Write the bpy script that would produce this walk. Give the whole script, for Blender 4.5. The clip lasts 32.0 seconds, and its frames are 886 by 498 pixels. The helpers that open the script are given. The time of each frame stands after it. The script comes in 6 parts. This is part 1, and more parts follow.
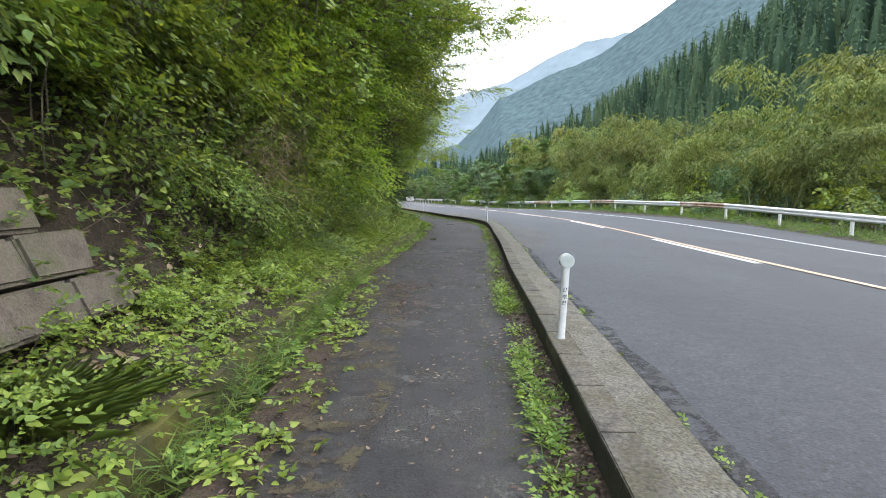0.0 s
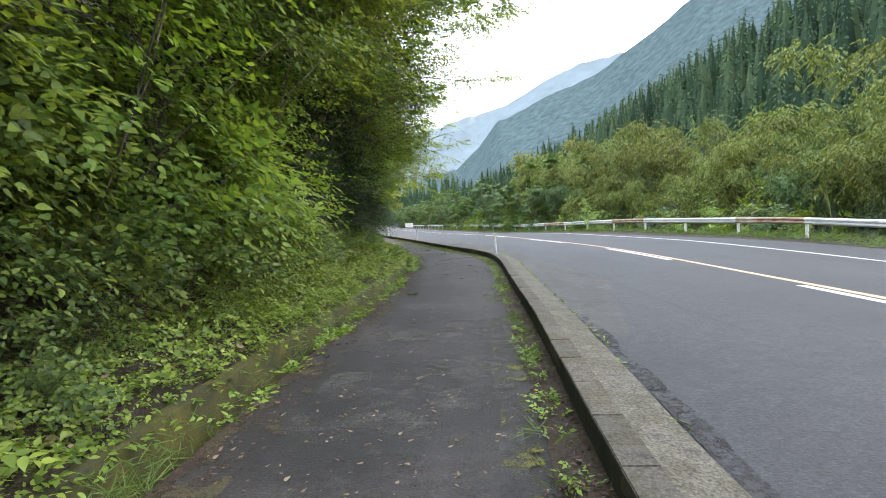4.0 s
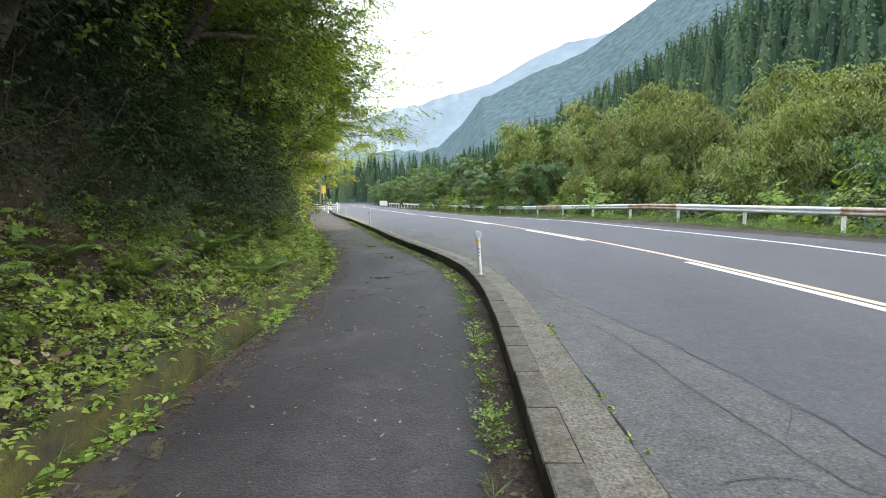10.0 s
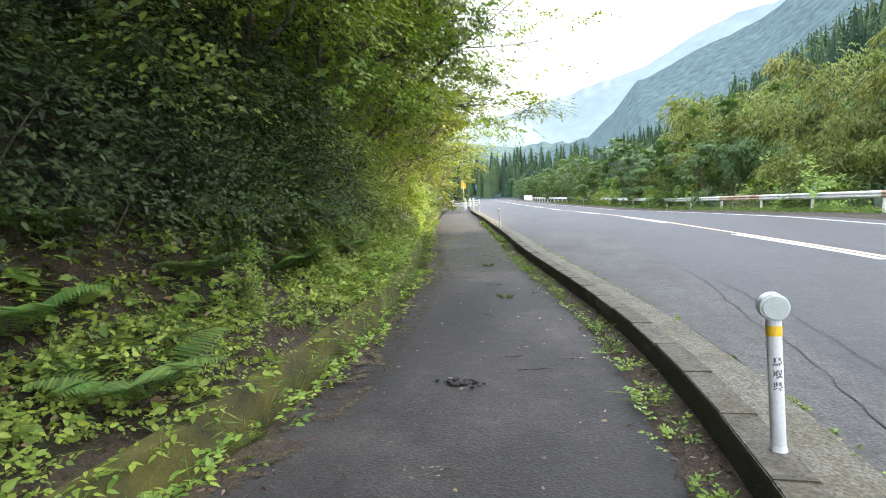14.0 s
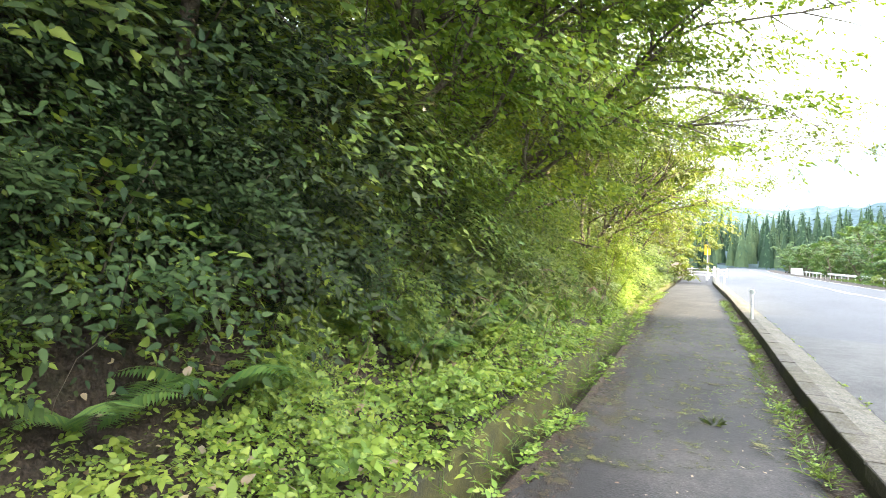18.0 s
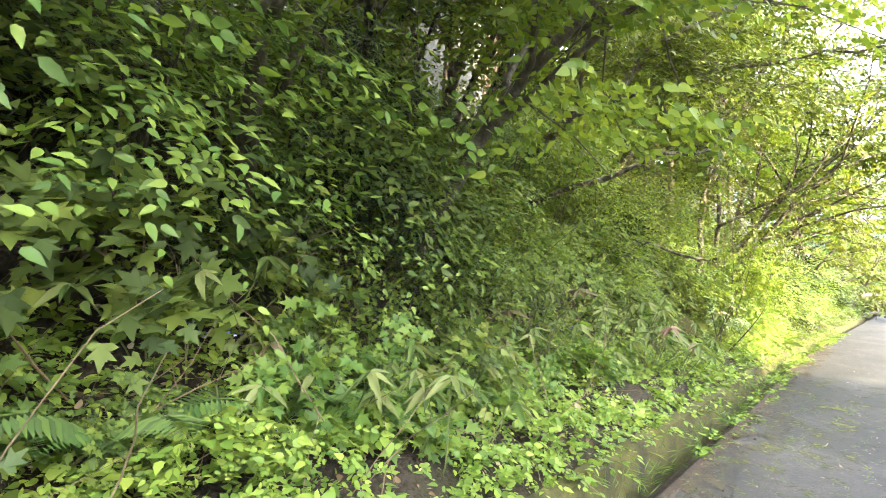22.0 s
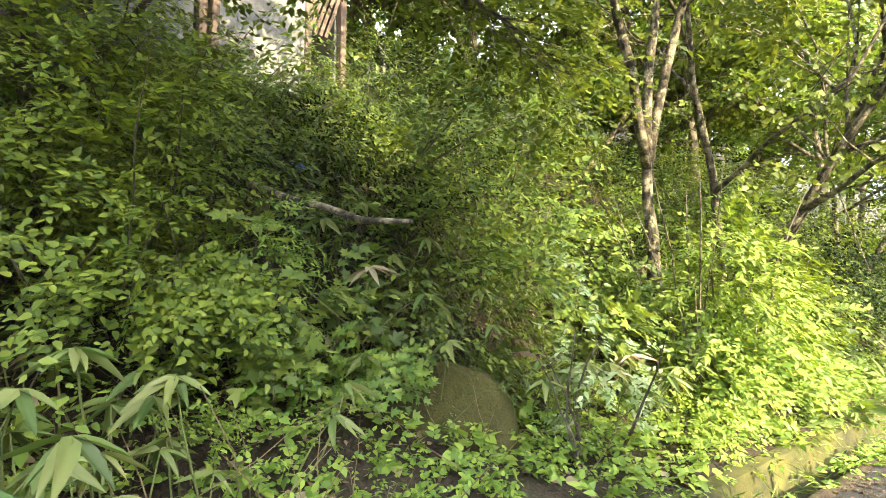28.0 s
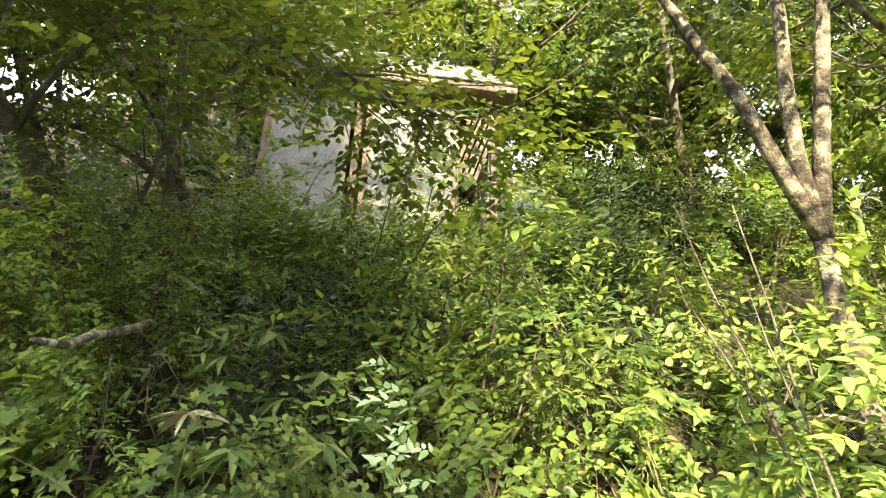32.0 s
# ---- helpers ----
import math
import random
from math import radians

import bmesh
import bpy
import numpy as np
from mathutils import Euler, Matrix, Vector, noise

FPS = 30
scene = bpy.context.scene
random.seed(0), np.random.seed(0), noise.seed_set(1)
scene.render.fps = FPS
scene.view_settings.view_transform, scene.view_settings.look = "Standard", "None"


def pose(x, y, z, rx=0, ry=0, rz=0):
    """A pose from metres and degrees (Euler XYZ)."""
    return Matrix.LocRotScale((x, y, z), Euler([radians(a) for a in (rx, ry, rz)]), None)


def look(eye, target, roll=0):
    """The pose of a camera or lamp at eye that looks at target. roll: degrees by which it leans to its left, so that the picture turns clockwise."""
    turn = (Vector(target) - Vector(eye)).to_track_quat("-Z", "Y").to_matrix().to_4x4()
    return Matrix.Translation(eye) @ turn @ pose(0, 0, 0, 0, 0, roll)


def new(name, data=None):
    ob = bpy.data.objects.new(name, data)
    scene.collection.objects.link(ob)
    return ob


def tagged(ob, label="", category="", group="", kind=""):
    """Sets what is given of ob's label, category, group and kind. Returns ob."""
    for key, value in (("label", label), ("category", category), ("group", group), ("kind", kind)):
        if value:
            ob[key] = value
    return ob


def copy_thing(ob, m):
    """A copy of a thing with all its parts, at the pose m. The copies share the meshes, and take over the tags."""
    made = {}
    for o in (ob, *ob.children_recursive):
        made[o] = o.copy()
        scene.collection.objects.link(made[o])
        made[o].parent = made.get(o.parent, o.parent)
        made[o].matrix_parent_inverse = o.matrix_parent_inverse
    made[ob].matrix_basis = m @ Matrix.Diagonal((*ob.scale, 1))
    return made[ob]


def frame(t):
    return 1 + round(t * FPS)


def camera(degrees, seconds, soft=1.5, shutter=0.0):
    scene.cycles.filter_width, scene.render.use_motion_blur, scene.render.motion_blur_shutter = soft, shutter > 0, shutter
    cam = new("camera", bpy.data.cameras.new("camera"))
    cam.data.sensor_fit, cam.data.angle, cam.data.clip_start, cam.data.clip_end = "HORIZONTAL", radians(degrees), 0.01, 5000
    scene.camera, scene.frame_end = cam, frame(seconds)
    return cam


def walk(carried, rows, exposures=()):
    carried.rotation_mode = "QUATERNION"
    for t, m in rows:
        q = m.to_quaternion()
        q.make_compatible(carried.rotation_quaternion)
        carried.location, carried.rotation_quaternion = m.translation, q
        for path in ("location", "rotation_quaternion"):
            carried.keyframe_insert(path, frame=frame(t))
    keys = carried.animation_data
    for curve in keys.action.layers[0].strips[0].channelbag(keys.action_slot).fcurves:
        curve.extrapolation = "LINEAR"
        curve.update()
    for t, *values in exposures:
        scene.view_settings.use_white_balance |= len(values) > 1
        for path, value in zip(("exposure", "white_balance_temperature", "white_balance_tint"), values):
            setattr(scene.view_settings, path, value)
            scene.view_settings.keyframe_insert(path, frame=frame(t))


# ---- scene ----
cam = camera(78.9, 32.0, soft=0.95, shutter=0.04)
PATH = [
    (0, (0.013, -0.014, 1.253), (0.004, 1.976, 1.057), -0.1),
    (0.5, (0.019, 0.787, 1.268), (-0.015, 2.783, 1.141), -0.2),
    (1, (0.04, 1.567, 1.268), (-0.023, 3.563, 1.168), -1.3),
    (1.5, (0.061, 2.331, 1.293), (-0.016, 4.327, 1.2), -2.0),
    (2, (0.094, 3.081, 1.281), (0.013, 5.078, 1.198), -2.2),
    (2.5, (0.165, 3.799, 1.23), (0.076, 5.796, 1.161), -2.5),
    (3, (0.223, 4.553, 1.226), (0.134, 6.55, 1.162), -2.6),
    (3.5, (0.281, 5.323, 1.24), (0.219, 7.32, 1.153), -2.4),
    (4, (0.321, 6.078, 1.265), (0.299, 8.075, 1.162), -2.3),
    (4.5, (0.408, 6.751, 1.277), (0.465, 8.747, 1.167), -2.3),
    (6.5, (0.565, 9.475, 1.225), (0.711, 11.465, 1.087), -1.6),
    (7, (0.685, 10.123, 1.2), (0.82, 12.113, 1.054), -1.6),
    (7.5, (0.754, 10.825, 1.197), (0.878, 12.816, 1.045), -1.9),
    (8, (0.838, 11.576, 1.181), (0.958, 13.565, 1.018), -1.8),
    (8.5, (0.871, 12.364, 1.198), (0.969, 14.354, 1.025), -1.8),
    (9, (0.919, 13.09, 1.225), (1.005, 15.081, 1.055), -1.1),
    (9.5, (0.961, 13.835, 1.254), (1.026, 15.826, 1.073), -0.6),
    (10, (1.017, 14.562, 1.302), (1.066, 16.553, 1.118), -0.8),
    (10.5, (1.072, 15.256, 1.303), (1.066, 17.248, 1.124), -0.6),
    (11, (1.083, 15.968, 1.297), (1.051, 17.96, 1.123), -1.1),
    (11.5, (1.067, 16.659, 1.286), (0.944, 18.647, 1.105), -1.4),
    (12, (1.036, 17.368, 1.276), (0.8, 19.346, 1.097), -1.6),
    (12.5, (1.028, 18.056, 1.263), (0.718, 20.024, 1.083), -1.5),
    (13, (0.974, 18.721, 1.266), (0.574, 20.673, 1.086), -2.0),
    (13.5, (0.984, 19.361, 1.253), (0.53, 21.3, 1.071), -1.8),
    (14, (0.987, 20.028, 1.259), (0.498, 21.958, 1.071), -2.3),
    (14.5, (0.963, 20.64, 1.278), (0.47, 22.569, 1.089), -2.0),
    (16.5, (0.714, 22.942, 1.324), (0.051, 24.826, 1.217), -1.3),
    (17, (0.622, 23.488, 1.349), (-0.185, 25.316, 1.254), 0.6),
    (17.5, (0.538, 23.999, 1.351), (-0.451, 25.737, 1.296), 1.4),
    (18, (0.408, 24.517, 1.367), (-0.831, 26.087, 1.39), 1.9),
    (18.5, (0.323, 25.051, 1.362), (-1.131, 26.424, 1.412), 2.0),
    (19, (0.191, 25.58, 1.375), (-1.356, 26.847, 1.428), 2.0),
    (19.5, (0.077, 26.151, 1.372), (-1.499, 27.381, 1.406), 2.4),
    (20, (-0.04, 26.719, 1.385), (-1.624, 27.94, 1.388), 2.8),
    (20.5, (-0.171, 27.208, 1.381), (-1.759, 28.423, 1.392), 3.2),
    (21, (-0.315, 27.771, 1.372), (-1.922, 28.962, 1.386), 3.6),
    (21.5, (-0.444, 28.387, 1.364), (-2.054, 29.573, 1.378), 4.2),
    (22, (-0.542, 28.989, 1.387), (-2.152, 30.175, 1.421), 4.7),
    (22.5, (-0.656, 29.596, 1.398), (-2.267, 30.78, 1.439), 5.2),
    (23, (-0.742, 30.195, 1.425), (-2.36, 31.369, 1.481), 6.0),
    (23.5, (-0.809, 30.727, 1.438), (-2.446, 31.873, 1.525), 6.3),
    (24, (-0.864, 31.282, 1.429), (-2.523, 32.392, 1.559), 6.8),
    (24.5, (-1.059, 31.794, 1.441), (-2.726, 32.889, 1.587), 7.8),
    (26.5, (-1.466, 34.027, 1.335), (-3.276, 34.845, 1.565), 2.4),
    (27, (-1.586, 34.586, 1.321), (-3.407, 35.385, 1.528), 1.6),
    (27.5, (-1.736, 35.097, 1.294), (-3.566, 35.881, 1.481), 0.4),
    (28, (-1.908, 35.59, 1.282), (-3.741, 36.368, 1.465), -0.1),
    (28.5, (-2.073, 35.993, 1.26), (-3.921, 36.739, 1.428), -0.1),
    (29, (-2.211, 36.454, 1.261), (-4.089, 37.125, 1.419), -0.2),
    (29.5, (-2.325, 36.887, 1.252), (-4.23, 37.479, 1.4), -0.1),
    (30, (-2.428, 37.27, 1.276), (-4.355, 37.784, 1.431), 0.1),
    (30.5, (-2.492, 37.574, 1.272), (-4.452, 37.92, 1.461), 0.2),
    (31, (-2.579, 37.835, 1.28), (-4.554, 37.919, 1.584), 0.1),
    (31.5, (-2.709, 38.107, 1.301), (-4.621, 37.925, 1.861), 1.1),
    (32, (-2.826, 38.361, 1.309), (-4.638, 37.933, 2.04), 2.4),
]
walk(cam, [(t, look(eye, target, roll)) for t, eye, target, roll in PATH], [(0, 2.0), (4, 2.05), (8, 2.0), (12, 2.18), (14.5, 2.42), (17, 2.75), (19.5, 3.65), (23.5, 3.6), (26.5, 3.45), (28, 3.15), (30, 2.95), (32, 3.3)])

# ---- light ----
SUN_YAW, SUN_ELEVATION = 285.0, 27.0
world = bpy.data.worlds.new("sky")
scene.world = world
world.use_nodes = True
sky_nodes = world.node_tree
sky_tex = sky_nodes.nodes.new("ShaderNodeTexSky")
sky_tex.sky_type = "NISHITA"
sky_tex.sun_disc = False
sky_tex.sun_elevation = radians(SUN_ELEVATION)
sky_tex.sun_rotation = radians(-SUN_YAW)
sky_tex.air_density, sky_tex.dust_density, sky_tex.ozone_density = 1.0, 5.0, 1.0
sky_nodes.nodes["Background"].inputs["Strength"].default_value = 0.12
veil = sky_nodes.nodes.new("ShaderNodeMixRGB")  # thin bright cloud over the whole sky
veil.inputs["Fac"].default_value = 0.6
veil.inputs["Color2"].default_value = (8.9, 9.5, 10.4, 1)
sky_nodes.links.new(sky_tex.outputs[0], veil.inputs["Color1"])
sky_nodes.links.new(veil.outputs[0], sky_nodes.nodes["Background"].inputs["Color"])
sun = new("sun", bpy.data.lights.new("sun", "SUN"))
sun.data.energy, sun.data.angle, sun.data.color = 2.8, radians(0.6), (1.0, 0.85, 0.52)
_way = Vector((-math.sin(radians(SUN_YAW)), math.cos(radians(SUN_YAW)), math.tan(radians(SUN_ELEVATION))))
sun.matrix_world = look(_way * 50, (0, 0, 0))


# ---- materials ----
def material(name):
    m = bpy.data.materials.new(name)
    m.use_nodes = True
    return m, m.node_tree.nodes, m.node_tree.links, m.node_tree.nodes["Principled BSDF"]


def add(nodes, kind, **values):
    n = nodes.new(kind)
    for key, value in values.items():
        n.inputs[key.replace("_", " ")].default_value = value
    return n


def ramp(nodes, stops):
    n = nodes.new("ShaderNodeValToRGB")
    e = n.color_ramp.elements
    while len(e) < len(stops):
        e.new(0.5)
    for el, (p, c) in zip(e, stops):
        el.position, el.color = p, (*c, 1)
    return n


def surface(name, stops, scale=6.0, fine=90.0, rough=0.85, bump=0.3, bump_size=0.01, metallic=0.0, mottle=0.25, spread=(0.3, 0.7)):
    """A rough surface: a colour ramp over broad noise, broken up by fine grain, with relief."""
    m, nodes, links, b = material(name)
    where = nodes.new("ShaderNodeNewGeometry")
    big = add(nodes, "ShaderNodeTexNoise", Scale=scale, Detail=6.0, Roughness=0.65)
    small = add(nodes, "ShaderNodeTexNoise", Scale=fine, Detail=3.0, Roughness=0.7)
    links.new(where.outputs["Position"], big.inputs["Vector"])
    links.new(where.outputs["Position"], small.inputs["Vector"])
    lo, hi = spread
    r = ramp(nodes, [(lo + (hi - lo) * i / max(1, len(stops) - 1), c) for i, c in enumerate(stops)])
    links.new(big.outputs["Fac"], r.inputs["Fac"])
    grain = ramp(nodes, [(0.3, (1 - mottle,) * 3), (0.7, (1 + mottle,) * 3)])
    links.new(small.outputs["Fac"], grain.inputs["Fac"])
    mul = nodes.new("ShaderNodeMixRGB")
    mul.blend_type = "MULTIPLY"
    mul.inputs["Fac"].default_value = 1.0
    links.new(r.outputs["Color"], mul.inputs["Color1"])
    links.new(grain.outputs["Color"], mul.inputs["Color2"])
    links.new(mul.outputs["Color"], b.inputs["Base Color"])
    b.inputs["Roughness"].default_value, b.inputs["Metallic"].default_value = rough, metallic
    if bump:
        bm_ = add(nodes, "ShaderNodeBump", Strength=bump, Distance=bump_size)
        links.new(small.outputs["Fac"], bm_.inputs["Height"])
        links.new(bm_.outputs["Normal"], b.inputs["Normal"])
    return m


def leaf_material(name, dark, mid, light, clear=0.28, rough=0.46, scale=0.5):
    """Leaves: each its own tint, with broad drifts of colour, some light passing through."""
    m, nodes, links, b = material(name)
    geo = nodes.new("ShaderNodeNewGeometry")
    drift = add(nodes, "ShaderNodeTexNoise", Scale=scale, Detail=3.0)
    links.new(geo.outputs["Position"], drift.inputs["Vector"])
    own = nodes.new("ShaderNodeObjectInfo")

    def blend(a, gain, c):  # a * gain + c
        n = nodes.new("ShaderNodeMath")
        n.operation = "MULTIPLY_ADD"
        links.new(a, n.inputs[0])
        n.inputs[1].default_value = gain
        if isinstance(c, float):
            n.inputs[2].default_value = c
        else:
            links.new(c, n.inputs[2])
        return n.outputs[0]

    level = blend(geo.outputs["Random Per Island"], 0.55, blend(drift.outputs["Fac"], 0.5, blend(own.outputs["Random"], 0.3, -0.14)))
    r = ramp(nodes, [(0.12, dark), (0.5, mid), (0.9, light)])
    links.new(level, r.inputs["Fac"])
    plain = r
    r = nodes.new("ShaderNodeHueSaturation")  # each plant leans a little to yellow or to blue-green
    links.new(blend(own.outputs["Random"], 0.045, 0.4775), r.inputs["Hue"])
    links.new(plain.outputs["Color"], r.inputs["Color"])
    links.new(r.outputs["Color"], b.inputs["Base Color"])
    b.inputs["Roughness"].default_value = rough
    b.inputs["Specular IOR Level"].default_value = 0.32
    t = nodes.new("ShaderNodeBsdfTranslucent")
    warm = nodes.new("ShaderNodeMixRGB")
    warm.blend_type = "MULTIPLY"
    warm.inputs["Fac"].default_value = 1.0
    warm.inputs["Color2"].default_value = (1.45, 1.35, 0.55, 1)
    links.new(r.outputs["Color"], warm.inputs["Color1"])
    links.new(warm.outputs["Color"], t.inputs["Color"])
    mix = nodes.new("ShaderNodeMixShader")
    mix.inputs["Fac"].default_value = clear
    links.new(b.outputs["BSDF"], mix.inputs[1])
    links.new(t.outputs["BSDF"], mix.inputs[2])
    links.new(mix.outputs["Shader"], nodes["Material Output"].inputs["Surface"])
    return m


M_BROAD = leaf_material("broadleaf", (0.042, 0.0772, 0.033), (0.115, 0.18, 0.043), (0.26, 0.319, 0.058), clear=0.42)
# brighter copy of the broadleaf: light from the open sky put into its colour
M_LIT_LEAF = leaf_material("lit_leaf", (0.062, 0.11, 0.036), (0.17, 0.25, 0.05), (0.33, 0.4, 0.075), clear=0.45)
M_SHRUB = leaf_material("shrub_leaf", (0.055, 0.0979, 0.04), (0.134, 0.206, 0.05), (0.275, 0.34, 0.07), clear=0.33)
M_COVER = leaf_material("ground_cover_leaf", (0.078, 0.126, 0.034), (0.174, 0.262, 0.05), (0.33, 0.4, 0.078), scale=1.2)
# leaves for the hollow: its deep shade is put into their dark colour
M_SHADE_LEAF = leaf_material("shade_dark_leaf", (0.011, 0.022, 0.011), (0.024, 0.043, 0.016), (0.05, 0.075, 0.024), clear=0.1, rough=0.6)
M_SHADE_LEAF.node_tree.nodes["Principled BSDF"].inputs["Specular IOR Level"].default_value = 0.16
M_MAPLE = leaf_material("maple_leaf", (0.065, 0.0927, 0.029), (0.133, 0.185, 0.0394), (0.264, 0.309, 0.0572), clear=0.36)
M_VARIEGATED = leaf_material("variegated_leaf", (0.12, 0.19, 0.05), (0.26, 0.34, 0.14), (0.5, 0.55, 0.34), scale=6.0)
M_BAMBOO = leaf_material("bamboo_leaf", (0.045, 0.072, 0.022), (0.135, 0.175, 0.05), (0.27, 0.29, 0.09), scale=0.25, rough=0.7)
M_VALLEY = leaf_material("valley_leaf", (0.0346, 0.0721, 0.0415), (0.0781, 0.149, 0.0559), (0.18, 0.247, 0.0715), scale=0.3)
M_CEDAR = leaf_material("cedar_needles", (0.012, 0.034, 0.02), (0.042, 0.085, 0.042), (0.1, 0.155, 0.062), clear=0.1, scale=0.3, rough=0.8)
M_FERN = leaf_material("fern_frond", (0.0866, 0.144, 0.0622), (0.12, 0.216, 0.0658), (0.192, 0.278, 0.0715))
M_SASA = leaf_material("sasa_leaf", (0.05, 0.09, 0.035), (0.11, 0.18, 0.05), (0.27, 0.29, 0.12), scale=2.0)
M_GRASS = leaf_material("grass_blade", (0.0866, 0.134, 0.0415), (0.12, 0.206, 0.0493), (0.229, 0.278, 0.0715), scale=1.5)
M_DEAD = leaf_material("dead_leaf", (0.075, 0.045, 0.028), (0.2, 0.13, 0.08), (0.44, 0.37, 0.27), clear=0.1, scale=3.0)
M_CRUMB = leaf_material("litter_leaf", (0.035, 0.02, 0.015), (0.1, 0.06, 0.045), (0.24, 0.17, 0.13), clear=0.05, scale=4.0)
M_BARK = surface("bark", [(0.05, 0.038, 0.028), (0.12, 0.095, 0.07), (0.26, 0.23, 0.18)], scale=5.0, fine=45.0, bump=0.8, bump_size=0.03)
M_PALE_BARK = surface("pale_bark", [(0.03, 0.024, 0.018), (0.1, 0.082, 0.06), (0.34, 0.29, 0.21)], scale=9.0, fine=60.0, bump=0.9, bump_size=0.02, mottle=0.5, spread=(0.38, 0.62))
M_STALK = surface("dry_stalk", [(0.12, 0.085, 0.05), (0.28, 0.21, 0.13)], scale=5.0, bump=0.1)
M_CULM = surface("bamboo_culm", [(0.1, 0.13, 0.04), (0.2, 0.22, 0.08)], scale=3.0, bump=0.1)
M_SOIL = surface("forest_soil", [(0.022, 0.015, 0.011), (0.05, 0.034, 0.023), (0.038, 0.042, 0.014)], scale=1.6, fine=35.0, bump=1.0, bump_size=0.05, mottle=0.5)
M_LITTER = surface("leaf_litter", [(0.024, 0.016, 0.012), (0.068, 0.044, 0.03), (0.06, 0.06, 0.02)], scale=5.0, fine=60.0, bump=1.0, bump_size=0.03, mottle=0.55)
M_MOSS_WALL = surface("mossy_concrete", [(0.03, 0.028, 0.018), (0.07, 0.068, 0.018), (0.13, 0.118, 0.024)], scale=3.0, fine=55.0, bump=0.6, bump_size=0.015)
M_KERB = surface("kerb_concrete", [(0.045, 0.041, 0.034), (0.11, 0.1, 0.083), (0.07, 0.064, 0.04), (0.12, 0.108, 0.09)], scale=3.5, fine=48.0, bump=0.8, bump_size=0.01, mottle=0.55)
# inner kerb face, darker than the kerb's top
M_KERB_FACE = surface("dark_kerb_face", [(0.018, 0.017, 0.014), (0.042, 0.039, 0.03), (0.05, 0.052, 0.02)], scale=2.5, fine=60.0, bump=0.6, bump_size=0.008, mottle=0.45)
M_GUTTER = surface("exposed_gutter_concrete", [(0.066, 0.06, 0.05), (0.14, 0.129, 0.107), (0.09, 0.083, 0.056), (0.155, 0.143, 0.12)], scale=3.0, fine=55.0, bump=1.0, bump_size=0.012, mottle=0.75)
M_SLOPE = surface("far_forest_floor", [(0.02, 0.045, 0.024), (0.04, 0.075, 0.036), (0.03, 0.055, 0.03)], scale=0.3, fine=2.0, bump=0.0, mottle=0.5)
M_STONE = surface("wall_block", [(0.05, 0.043, 0.035), (0.12, 0.1, 0.08), (0.07, 0.075, 0.035)], scale=2.5, fine=50.0, bump=0.7, bump_size=0.02)
M_BOULDER = surface("mossy_boulder", [(0.06, 0.05, 0.026), (0.085, 0.08, 0.018), (0.045, 0.052, 0.014)], scale=3.0, fine=60.0, bump=0.8, bump_size=0.02)
_n, _l = M_KERB.node_tree.nodes, M_KERB.node_tree.links  # each kerb stone its own tone
_tone = ramp(_n, [(0.0, (0.82, 0.82, 0.82)), (1.0, (1.12, 1.1, 1.07))])
_l.new(_n.new("ShaderNodeObjectInfo").outputs["Random"], _tone.inputs["Fac"])
_old = _n["Principled BSDF"].inputs["Base Color"].links[0].from_socket
_mul = _n.new("ShaderNodeMixRGB")
_mul.blend_type = "MULTIPLY"
_mul.inputs["Fac"].default_value = 1.0
_l.new(_old, _mul.inputs["Color1"])
_l.new(_tone.outputs["Color"], _mul.inputs["Color2"])
_l.new(_mul.outputs["Color"], _n["Principled BSDF"].inputs["Base Color"])
M_POST = surface("white_plastic", [(0.5, 0.51, 0.52), (0.66, 0.66, 0.66)], scale=5.0, fine=40.0, rough=0.4, bump=0.05, mottle=0.06)
M_LENS = surface("reflector_lens", [(0.38, 0.42, 0.4), (0.48, 0.52, 0.49)], scale=20.0, fine=200.0, rough=0.2, bump=0.3, bump_size=0.002, mottle=0.08)
M_YELLOW = surface("yellow_band", [(0.75, 0.42, 0.02), (0.8, 0.5, 0.04)], rough=0.4, bump=0.0, mottle=0.1)
M_INK = surface("faded_ink", [(0.05, 0.055, 0.06), (0.16, 0.17, 0.18)], scale=60.0, rough=0.6, bump=0.0)
M_RAIL = surface("galvanised_rail", [(0.5, 0.52, 0.53), (0.68, 0.69, 0.69), (0.58, 0.57, 0.54)], scale=0.8, fine=14.0, rough=0.45, bump=0.05, metallic=0.35, mottle=0.12)
M_RUST = surface("rusty_rail", [(0.22, 0.1, 0.05), (0.4, 0.3, 0.22), (0.55, 0.5, 0.45)], scale=2.0, fine=20.0, rough=0.7, metallic=0.2)
M_WHITE = surface("white_paint", [(0.66, 0.65, 0.62), (0.8, 0.79, 0.76)], scale=2.0, fine=40.0, rough=0.6, bump=0.1)
M_LINE = surface("white_road_paint", [(0.5, 0.5, 0.49), (0.75, 0.75, 0.73)], scale=4.0, fine=60.0, rough=0.7, mottle=0.25)
M_ORANGE = surface("orange_road_paint", [(0.5, 0.34, 0.22), (0.66, 0.47, 0.33)], scale=3.0, fine=60.0, rough=0.7, mottle=0.25)
M_CRACK = surface("open_crack", [(0.012, 0.012, 0.012), (0.03, 0.03, 0.03)], scale=8.0, bump=0.0)
M_PLASTER = surface("weathered_plaster", [(0.11, 0.107, 0.105), (0.2, 0.195, 0.19), (0.15, 0.14, 0.125)], scale=1.2, fine=20.0, bump=0.3)
M_WOOD = surface("weathered_timber", [(0.1, 0.07, 0.055), (0.22, 0.15, 0.12)], scale=3.0, fine=40.0, bump=0.4)
